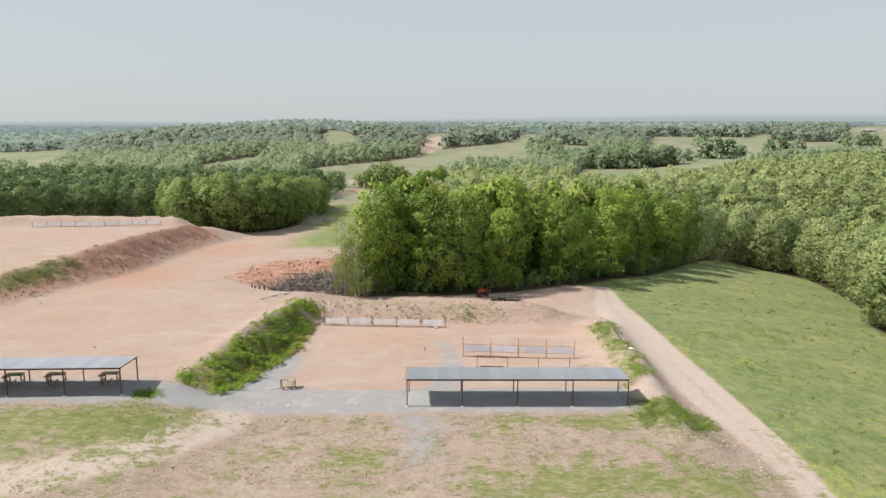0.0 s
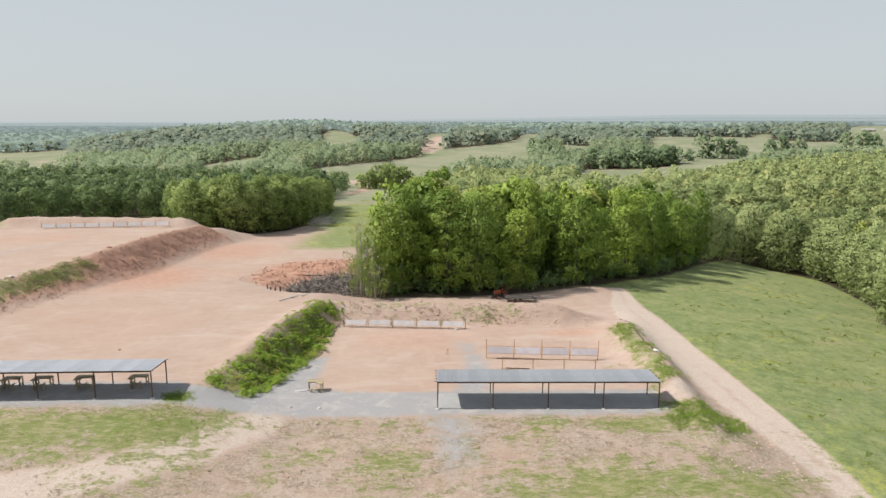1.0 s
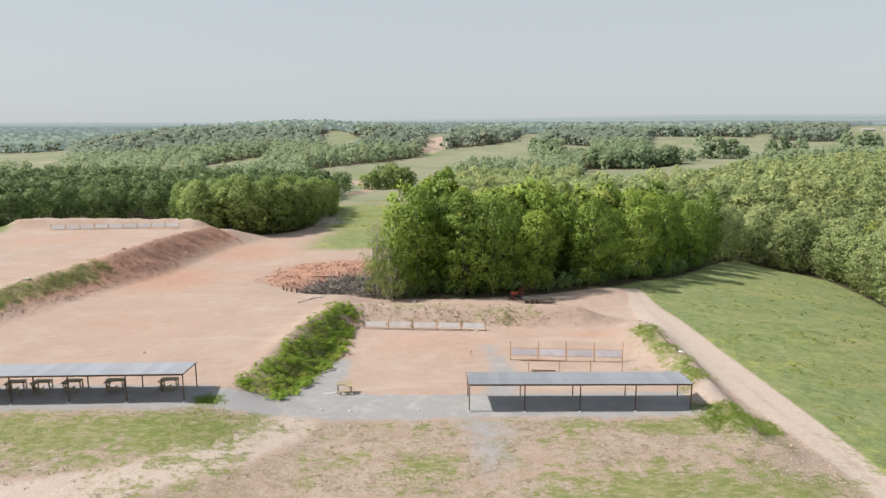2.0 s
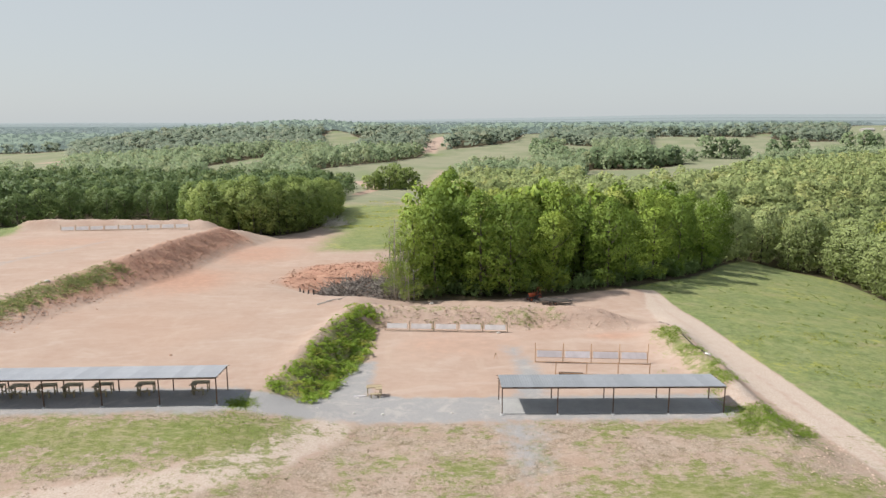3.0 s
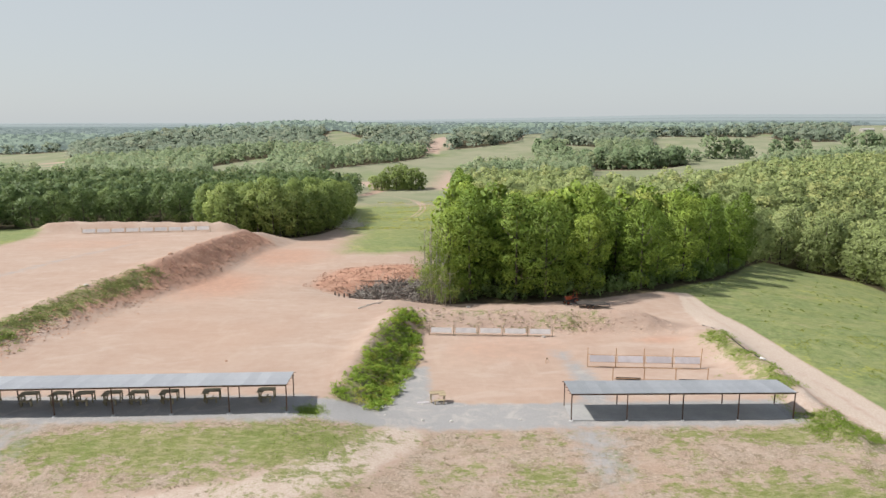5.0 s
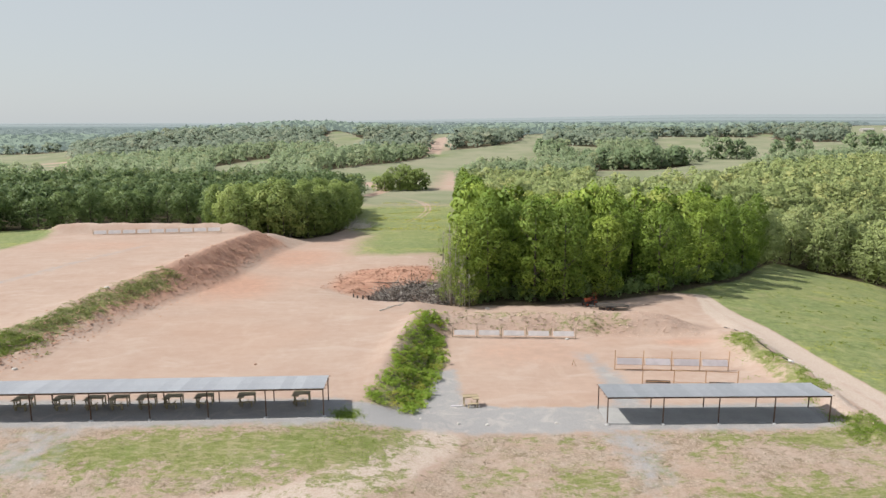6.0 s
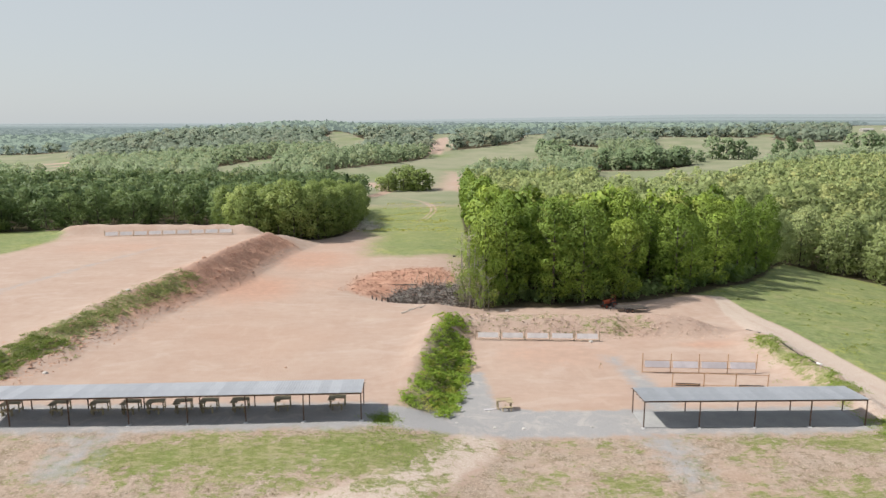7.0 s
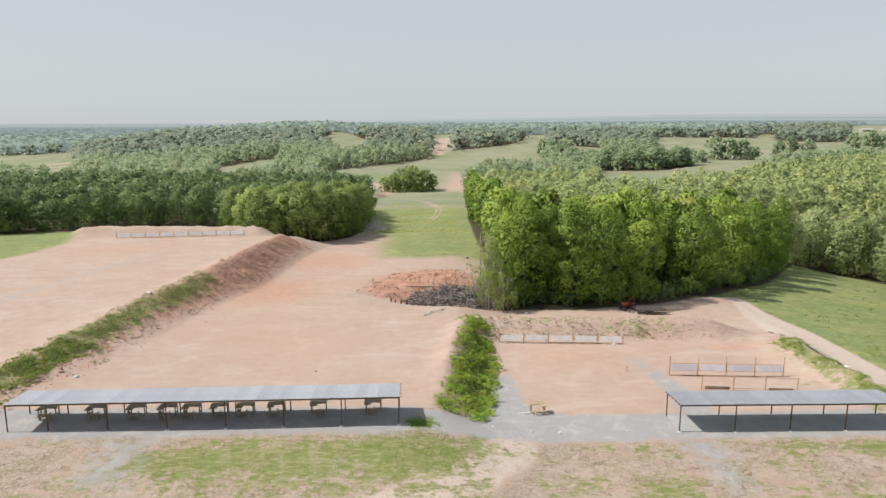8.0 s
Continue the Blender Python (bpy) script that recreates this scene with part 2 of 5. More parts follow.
LEAF_BERM = leaf_material("leaf_berm", (0.230, 0.350, 0.050), (0.390, 0.520, 0.085), (0.560, 0.640, 0.140), 0.5, 0.35, 0.5)
LEAF_BANK = leaf_material("leaf_bank", (0.150, 0.215, 0.040), (0.240, 0.310, 0.065), (0.370, 0.400, 0.120), 0.5, 0.5, 0.45)
LEAF_YELLOW = leaf_material("leaf_yellow", (0.260, 0.300, 0.060), (0.370, 0.385, 0.075), (0.500, 0.480, 0.100), 0.5, 0.5, 0.5)
LEAF_STRAW = leaf_material("leaf_straw", (0.22, 0.18, 0.10), (0.32, 0.27, 0.165), (0.44, 0.38, 0.26), 0.5, 0.5, 0.5)
LEAF_GRASS = leaf_material("leaf_grass", (0.19, 0.22, 0.07), (0.27, 0.29, 0.10), (0.40, 0.37, 0.19), 0.5, 0.5, 0.5)
BARK = plain("bark", (0.06, 0.05, 0.04), (0.14, 0.12, 0.095), 4.0, 0.95, bump=0.6, depth=0.03, stretch=(1, 1, 0.2))
BARK_PALE = plain("bark_pale", (0.26, 0.23, 0.19), (0.45, 0.41, 0.35), 4.0, 0.95, bump=0.6, depth=0.03, stretch=(1, 1, 0.2))
STEEL_BROWN = plain("steel_brown", (0.075, 0.045, 0.03), (0.15, 0.085, 0.055), 6.0, 0.55, 0.3, 0.2, 0.004)
ROOF_METAL = plain("roof_metal", (0.37, 0.38, 0.40), (0.47, 0.48, 0.50), 0.6, 0.42, 0.55, 0.1, 0.004)
# the same grey metal lightened, its brighter reflection put into the colour
ROOF_SHEEN = plain("roof_sheen", (0.44, 0.445, 0.465), (0.56, 0.565, 0.58), 0.6, 0.42, 0.5, 0.1, 0.004)
TIMBER = plain("timber", (0.26, 0.20, 0.12), (0.42, 0.34, 0.215), 3.0, 0.8, bump=0.4, depth=0.006, stretch=(0.2, 1, 1))
TIMBER_OLD = plain("timber_old", (0.23, 0.19, 0.115), (0.37, 0.315, 0.20), 3.0, 0.85, bump=0.4, depth=0.006, stretch=(0.2, 1, 1))
TIMBER_BENCH = plain("timber_bench", (0.22, 0.185, 0.115), (0.38, 0.32, 0.205), 3.0, 0.85, bump=0.4, depth=0.006, stretch=(0.2, 1, 1))
TIMBER_ORANGE = plain("timber_orange", (0.42, 0.25, 0.14), (0.57, 0.37, 0.225), 3.0, 0.8, bump=0.4, depth=0.006, stretch=(1, 1, 0.2))
BARN_PAINT = plain("barn_paint", (0.36, 0.34, 0.31), (0.46, 0.43, 0.39), 0.2, 0.8, bump=0.1)
BOARD_DULL = plain("board_dull", (0.48, 0.45, 0.445), (0.60, 0.565, 0.555), 1.2, 0.7, bump=0.1)
BOARD = plain("board", (0.43, 0.395, 0.41), (0.56, 0.52, 0.54), 1.2, 0.6, bump=0.1)
CONCRETE = plain("concrete", (0.40, 0.39, 0.385), (0.50, 0.49, 0.48), 3.0, 0.9, bump=0.4)
SLAB = plain("slab", (0.29, 0.29, 0.285), (0.38, 0.375, 0.365), 0.5, 0.9, bump=0.3)
RUBBER = plain("rubber", (0.02, 0.02, 0.02), (0.045, 0.045, 0.045), 4.0, 0.8)
DARK_STEEL = plain("dark_steel", (0.035, 0.035, 0.038), (0.08, 0.075, 0.07), 4.0, 0.5, 0.4)
DECK = plain("deck", (0.045, 0.038, 0.032), (0.085, 0.072, 0.060), 3.0, 0.85, stretch=(0.2, 1, 1))
# orange darkened: the shade over the tractor is put into its paint colour
ORANGE = plain("orange_paint", (0.22, 0.045, 0.018), (0.34, 0.075, 0.028), 3.0, 0.45)
DEADWOOD = plain("deadwood", (0.30, 0.275, 0.245), (0.52, 0.48, 0.43), 2.0, 0.95, bump=0.5)
DEADWOOD_DARK = plain("deadwood_dark", (0.055, 0.045, 0.04), (0.14, 0.115, 0.10), 2.0, 0.95, bump=0.5)
CLOD = plain("clod", (0.324, 0.178, 0.119), (0.486, 0.302, 0.211), 2.0, 0.95, bump=0.6, depth=0.03)
EARTH = plain("earth_lump", (0.45, 0.325, 0.25), (0.56, 0.43, 0.345), 2.0, 0.95, bump=0.6, depth=0.03)
STONE = plain("stone", (0.42, 0.39, 0.355), (0.60, 0.57, 0.53), 3.0, 0.9, bump=0.4)
WHITE = plain("white_plastic", (0.72, 0.72, 0.71), (0.85, 0.85, 0.84), 2.0, 0.45)


# ---- building helpers ----
def mesh_of(bm, name, material, smooth=False):
    me = bpy.data.meshes.new(name)
    bm.to_mesh(me)
    bm.free()
    me.materials.append(material)
    if smooth:
        me.polygons.foreach_set("use_smooth", [True] * len(me.polygons))
    return me


def part(name, bm, material, parent, label="", smooth=False):
    """Links a bmesh as one mesh object under a thing or a part."""
    ob = new(name, mesh_of(bm, name, material, smooth))
    ob.parent = parent
    if label:
        ob["label"] = label
    return ob


def empty(name, m=None):
    ob = new(name)
    ob.empty_display_size = 0.3
    if m is not None:
        ob.matrix_basis = m
    return ob


def box(bm, centre, size, turn=None, bevel=0.0):
    """A block with softened edges."""
    made = bmesh.ops.create_cube(bm, size=1.0)["verts"]
    m = Matrix.Translation(centre) @ (turn if turn is not None else Matrix.Identity(4)) @ Matrix.Diagonal((*size, 1))
    bmesh.ops.transform(bm, matrix=m, verts=made)
    if bevel:
        edges = list({e for v in made for e in v.link_edges})
        bmesh.ops.bevel(bm, geom=edges, offset=bevel, segments=1, affect="EDGES", profile=0.5)
    return bm


def boxed(centre, size, turn=None, bevel=0.012):
    return box(bmesh.new(), centre, size, turn, bevel)


def tube(bm, points, radii, sides=8, cap=True):
    """A tapered round limb through points."""
    rings, points = [], [Vector(p) for p in points]
    for i, p in enumerate(points):
        way = (points[min(i + 1, len(points) - 1)] - points[max(i - 1, 0)]).normalized()
        side = way.cross(Vector((0, 0, 1)) if abs(way.z) < 0.9 else Vector((1, 0, 0))).normalized()
        other = way.cross(side)
        rings.append([bm.verts.new(p + (side * math.cos(a) + other * math.sin(a)) * radii[i]) for a in (2 * math.pi * k / sides for k in range(sides))])
    for a, b in zip(rings, rings[1:]):
        for k in range(sides):
            bm.faces.new((a[k], a[(k + 1) % sides], b[(k + 1) % sides], b[k]))
    if cap:
        bm.faces.new(rings[0][::-1])
        bm.faces.new(rings[-1])
    return bm


def quads_mesh(name, corners, material, normals=None, tones=None):
    """One mesh of loose four-cornered leaves from an array (n, 4, 3); normals (n, 3) soften the shading of a clump."""
    n = len(corners)
    me = bpy.data.meshes.new(name)
    me.vertices.add(4 * n)
    me.vertices.foreach_set("co", np.ascontiguousarray(corners, np.float32).ravel())
    me.loops.add(4 * n)
    me.loops.foreach_set("vertex_index", np.arange(4 * n, dtype=np.int32))
    me.polygons.add(n)
    me.polygons.foreach_set("loop_start", np.arange(0, 4 * n, 4, dtype=np.int32))
    me.update(calc_edges=True)
    me.materials.append(material)
    if tones is not None:
        me.attributes.new("tree", "FLOAT", "FACE").data.foreach_set("value", tones.astype(np.float32))
    if normals is not None:
        me.polygons.foreach_set("use_smooth", np.ones(n, bool))
        own = me.attributes.new("custom_normal", "FLOAT_VECTOR", "POINT")
        own.data.foreach_set("vector", np.repeat(normals.astype(np.float32), 4, axis=0).ravel())
    return me


def inside(poly, x, y):
    """Which points lie in a polygon."""
    hit = np.zeros(np.shape(x), bool)
    for (x1, y1), (x2, y2) in zip(poly, poly[1:] + poly[:1]):
        if y1 != y2:
            hit ^= ((y1 > y) != (y2 > y)) & (x < (x2 - x1) * (y - y1) / (y2 - y1) + x1)
    return hit


def near_poly(poly, x, y, soft):
    """About 1 inside a polygon, falling to 0 over the width soft outside its edge, 0.5 on the edge."""
    d = np.full(np.shape(x), 1e9)
    for (x1, y1), (x2, y2) in zip(poly, poly[1:] + poly[:1]):
        k = np.clip(((x - x1) * (x2 - x1) + (y - y1) * (y2 - y1)) / max((x2 - x1) ** 2 + (y2 - y1) ** 2, 1e-9), 0, 1)
        d = np.minimum(d, np.hypot(x - x1 - k * (x2 - x1), y - y1 - k * (y2 - y1)))
    d = np.where(inside(poly, x, y), d, -d)
    return np.clip(0.5 + d / (2 * soft), 0, 1)


# ---- the land ----
def ss(a, b, v):
    """Smooth step from 0 at a to 1 at b."""
    k = np.clip((v - a) / (b - a), 0.0, 1.0)
    return k * k * (3 - 2 * k)


def berm_x(y):
    """The crest of the overgrown bank between the two ranges."""
    return np.interp(y, [50, 60, 70, 80, 92], [-21.5, -20.3, -19.2, -17.8, -15.8])


def left_crest_x(y):
    """The crest of the long bank along the upper range."""
    return np.interp(y, [40, 60, 80, 100, 112, 122, 164, 180], [-70, -65.5, -62.6, -59.8, -57.6, -55.6, -53.8, -52])


def right_crest_x(y):
    """The crest of the low bank beside the farm track."""
    return np.interp(y, [45, 53, 60, 71, 82, 92], [21.6, 22.6, 23.4, 24.2, 25.0, 25.8])


def hills(x, y):
    """The far country: a valley floor, pasture slopes and wooded ridges."""
    z = np.interp(y, [150, 226, 300, 420, 560, 700, 900, 1100, 1500, 2200, 2750, 2950, 5000],
                  [-4.6, -9.5, -15.5, -19, -19.5, -16.5, -7, 1, 3, 5, 3, -40, -40])
    z = z + 9 * np.exp(-((x - 620) / 420) ** 2 - ((y - 780) / 420) ** 2)
    z = z + 9 * np.exp(-((x - 330) / 150) ** 2 - ((y - 400) / 120) ** 2)
    z = z - 26 * ss(-120, -620, x) * ss(420, 900, y) * (1 - ss(2400, 3300, y))
    z = z + 16 * np.exp(-((x + 340) / 230) ** 2 - ((y - 1180) / 280) ** 2)
    z = z + 7 * np.sin(y / 170 + x / 520 + 0.8 * np.sin(x / 310)) * ss(1250, 1600, y) * ss(-60, -380, x) * (1 - ss(2500, 3000, y))
    roll = 2.2 * np.sin(x / 97 + 0.7) * np.sin(y / 143 + 1.1) + 1.4 * np.sin(x / 53 + y / 71)
    return z + roll * ss(260, 600, y)


def ground_z(x, y):
    """The height of the land."""
    x, y = np.asarray(x, float), np.asarray(y, float)
    left = np.interp(y, [0, 42, 46, 51, 55.3, 60.5, 80, 117, 154, 200, 260, 320], [-2, -0.4, 0.15, 1.15, 1.66, 1.62, 0.7, -1.7, -3.4, -7.2, -12, -17])
    left = left + 0.25 * ss(-38, -60, x) * ss(40, 60, y)
    mid = np.interp(y, [0, 42, 45, 49.5, 55.3, 60.5, 74, 88, 100, 120, 154, 200, 260, 320], [-3, -1.0, -0.8, -0.45, 0, -0.1, -1.85, -2.15, -3.0, -3.3, -4.2, -7.5, -12, -17])
    east = np.interp(y, [0, 42, 53, 90, 105, 150, 200, 320], [-2.2, -1.7, -1.5, -1.8, -3.2, -4.6, -8, -17])
    d = np.maximum(x - 27, 0)
    east = east - np.where(d < 70, 0.05 * d + 0.0012 * d * d, 9.38 + 0.1 * (d - 70)) * (1 - 0.75 * ss(170, 420, y))
    bx = berm_x(y)
    w = ss(bx - 1.0, bx + 3.6, x) * ss(55, 62, y) * (1 - ss(92, 104, y)) + ss(-26, -9, x) * (1 - ss(55, 62, y)) + ss(-18, -6, x) * ss(92, 104, y)
    z = left * (1 - w) + mid * w
    z = z + (0.30 + 0.55 * ss(62, 76, y)) * np.exp(-((x - bx - 0.3) / 1.9) ** 2) * ss(59.5, 64, y) * (1 - ss(89, 95, y))
    # backstop behind the lower range
    foot = 88.1 - 0.07 * x
    z = z + 2.45 * ss(foot, foot + 4.4, y) * np.exp(-(np.maximum(y - foot - 4.6, 0) / 3.4) ** 2) * ss(-16.5, -12.5, x) * (1 - ss(16, 25, x))
    # bank by the track, and the track's side
    rx = right_crest_x(y)
    we = ss(rx - 0.3, rx + 3.2 + 5 * (1 - ss(46, 56, y)), x) * (1 - ss(92, 100, y)) + ss(18, 34, x) * ss(92, 100, y)
    z = z * (1 - we) + east * we
    z = z + np.interp(y, [49, 52, 55.5, 62, 68, 80], [0.3, 0.8, 0.4, 0.5, 1.5, 1.65]) * np.exp(-((x - rx) / (1.9 + 1.5 * ss(68, 79, y) * (x < rx))) ** 2) * ss(49, 53, y) * (1 - ss(80, 93, y))
    # upper range and its bank
    lx = left_crest_x(y)
    upper = np.interp(y, [0, 46, 56, 80, 100, 120, 176, 215, 320], [-2, 0.6, 1.9, 2.5, 2.4, 1.85, -1.75, -6, -17])
    wide = np.interp(y, [60, 67, 77, 95, 110, 170], [8.0, 8.0, 7.2, 6.4, 6.6, 7.4])
    wu = (1 - 0.3 * ss(lx - 0.5, lx + wide, x) - 0.7 * np.clip((x - lx + 0.5) / (wide + 0.5), 0, 1)) * ss(44, 62, y) * (1 - ss(172, 200, y))
    z = z * (1 - wu) + upper * wu
    z = z + (0.5 + 1.5 * ss(100, 135, y)) * np.exp(-(np.abs(x - lx) / np.where(x > lx, 3.8, 2.2)) ** 1.4) * ss(52, 60, y) * (1 - ss(162, 172, y))
    # backstop behind the upper range
    z = z + 3.2 * np.exp(-((y - 181.5 - 0.10 * (x + 66)) / 3.4) ** 2) * ss(-112, -105, x) * (1 - ss(-64, -56, x))
    # hollow with the brush heap
    z = z - 3.0 * np.exp(-((x + 18) / 9) ** 2 - ((y - 115) / 8) ** 2)
    z = z + 0.5 * np.exp(-((x + 23) / 8) ** 2 - ((y - 130) / 4) ** 2)
    far = ss(190, 330, np.hypot(x * 0.7, y))
    return z * (1 - far) + hills(x, y) * far


def H(x, y):
    return float(ground_z(x, y))


# open ground of the site, and the fields beyond
SITE = [(-420, 20), (-300, 195), (-220, 212), (-160, 236), (-135, 258), (-118, 268), (-90, 262), (-78, 218), (-68, 192), (-50, 190), (-42, 208), (-38, 243),
        (-42, 330), (-48, 440), (-96, 530), (12, 478), (11, 420), (2, 300), (-4, 200), (-7, 130), (-9.5, 109), (2.7, 107), (16, 109.5), (28, 115),
        (39, 125), (47, 131.5), (57, 144.5), (68, 162), (87, 191), (98, 180), (102, 170), (95, 146), (88, 127), (76, 107), (69, 90), (76, 68), (120, 20)]
PASTURE_MID = [
    [(-96, 530), (-93, 617), (-68, 653), (-37, 702), (-7, 750), (2, 790), (20, 1292), (89, 1312), (27, 828), (63, 844), (107, 882), (135, 968), (167, 1125), (217, 1159), (141, 810), (124, 759), (90, 590), (62, 600), (34, 564), (11, 470)],
]
PASTURE_WEST = [
    [(-143, 965), (-147, 1152), (-134, 1166), (-77, 979), (-75, 767), (-95, 725)],
    [(-215, 683), (-189, 726), (-161, 764), (-133, 586), (-141, 515), (-149, 463)],
    [(-699, 1093), (-540, 1060), (-613, 1251), (-297, 590), (-253, 470), (-285, 497), (-380, 623), (-494, 761)],
    [(145, 618), (203, 599), (243, 622), (293, 649), (195, 433), (147, 399), (124, 391), (87, 398)],
]
PASTURE_EAST = [
    [(349, 1039), (465, 1024), (487, 844), (612, 900), (655, 882), (447, 611), (404, 604), (334, 574), (277, 550), (210, 462), (243, 613), (236, 660), (232, 712)],
    [(174, 873), (213, 843), (162, 667), (146, 699)],
    [(1529, 2435), (1606, 2312), (1707, 2255), (631, 853), (570, 841), (546, 880)],
    [(515, 1065), (544, 1055), (410, 809), (391, 812)],
    [(800, 1240), (960, 1260), (1060, 1400), (1080, 1520), (880, 1500)],
]
FIELDS = PASTURE_MID + PASTURE_WEST + PASTURE_EAST


# the broken red earth behind the brush heap
APRON = [(-32, 116.5), (-30.4, 126), (-26.3, 131), (-19.6, 136.5), (-14.2, 138.5), (-11.5, 131), (-11, 119), (-17, 117), (-22, 115), (-27, 112.5)]


def lumps_at(x, y):
    """Small lumps of the banks and rough places."""
    x, y = np.asarray(x, float), np.asarray(y, float)
    rng, rough = np.random.default_rng(5), 0.0
    for s, a in ((0.9, 0.10), (1.9, 0.08), (3.7, 0.05)):
        p = rng.uniform(0, 6.28, 6)
        rough = rough + a * np.sin(x * s + 1.3 * np.sin(y * s * 0.7 + p[0]) + p[1]) * np.sin(y * s * 1.1 + 1.1 * np.sin(x * s * 0.8 + p[2]) + p[3])
    bx, rx, lx = berm_x(y), right_crest_x(y), left_crest_x(y)
    bank = np.exp(-((x - bx - 1) / 2.6) ** 2) * ss(60, 64, y) * (y < 94)
    bank = np.maximum(bank, 0.45 * np.exp(-((y - 90.6 + 0.07 * x) / 2.2) ** 2) * (x > -15) * (x < 22))
    bank = np.maximum(bank, np.exp(-((x - rx + 1) / 2.4) ** 2) * (y > 49) * (y < 90))
    bank = np.maximum(bank, np.exp(-((x - lx - 2.5) / 3.5) ** 2) * (y > 56) * (y < 168))
    bank = np.maximum(bank, 0.9 * near_poly(APRON, x, y, 1.5))
    bank = np.maximum(bank, np.exp(-((y - 181) / 4) ** 2) * (x < -60) * (x > -120))
    bank = np.maximum(bank, 0.45 * ss(22, 24, x) * (1 - ss(27, 28.5, x)) * (y > 43) * (y < 60))
    return rough * (0.12 + 2.0 * bank) * (y < 230) * (y > 30)


def axis(stops):
    """Grid lines: stretches of (from, to, step); the last stretch grows."""
    out = []
    for a, b, s in stops:
        out += list(np.arange(a, b, s))
    return out


def grid_lines():
    wide = lambda a, b, n: list(np.geomspace(a, b, n))
    xs = [-v for v in wide(110, 4200, 60)][::-1] + axis([(-109, -70, 1.4), (-70, 36, 0.72), (36, 110, 1.5)]) + wide(111, 4200, 60)
    ys = [-3000, -1500, -700, -300, -120, -50, -10, 12, 28, 36] + axis([(40, 112, 0.6), (112, 200, 1.1), (200, 480, 3.0)]) + wide(481, 4950, 100)
    return np.array(xs), np.array(ys)


def along(line, x, y):
    """The distance from a line of points."""
    d = np.full(np.shape(x), 1e9)
    for (x1, y1), (x2, y2) in zip(line, line[1:]):
        k = np.clip(((x - x1) * (x2 - x1) + (y - y1) * (y2 - y1)) / ((x2 - x1) ** 2 + (y2 - y1) ** 2), 0, 1)
        d = np.minimum(d, np.hypot(x - x1 - k * (x2 - x1), y - y1 - k * (y2 - y1)))
    return d


def blob(x, y, cx, cy, rx, ry):
    return np.clip(1.25 - np.hypot((x - cx) / rx, (y - cy) / ry) * 0.75, 0, 1)


# where weeds cover the bank between the ranges
BERM_WEEDS = [(-21.2, 59.0), (-20.2, 63.4), (-19.2, 68), (-18.2, 76), (-16.8, 84), (-15.9, 89), (-13.2, 89), (-12.9, 81), (-14.3, 74), (-15.3, 66), (-16.5, 61.5), (-16.9, 59.4), (-18.6, 58.7)]
SAND = [(20.6, 58.0), (22.2, 56.4), (24.2, 58.5), (26.2, 63.6), (24.6, 63.4), (21.4, 61.0)]
GREENS = [[(-45, 53.2), (-35, 54.2), (-24.5, 54.7), (-17.6, 55.2), (-16.0, 52.8), (-17, 50.2), (-20.2, 48.7), (-25.5, 47.3), (-33, 47.4), (-41, 48.4), (-46, 50)],
          [(-11.0, 50.2), (-1.7, 49.9), (-0.7, 46.9), (-4.8, 46.1), (-10.2, 48.0)],
          [(2.7, 46.6), (12.4, 48.7), (28.0, 46.6), (27.2, 43.8), (24, 41), (4, 41)],
          [(3.4, 54.7), (19.9, 54.1), (21.2, 55.6), (23, 56.2), (27.0, 57.4), (27.2, 54.2), (23.3, 51.4), (19.2, 51.9), (8.5, 52.8)]]


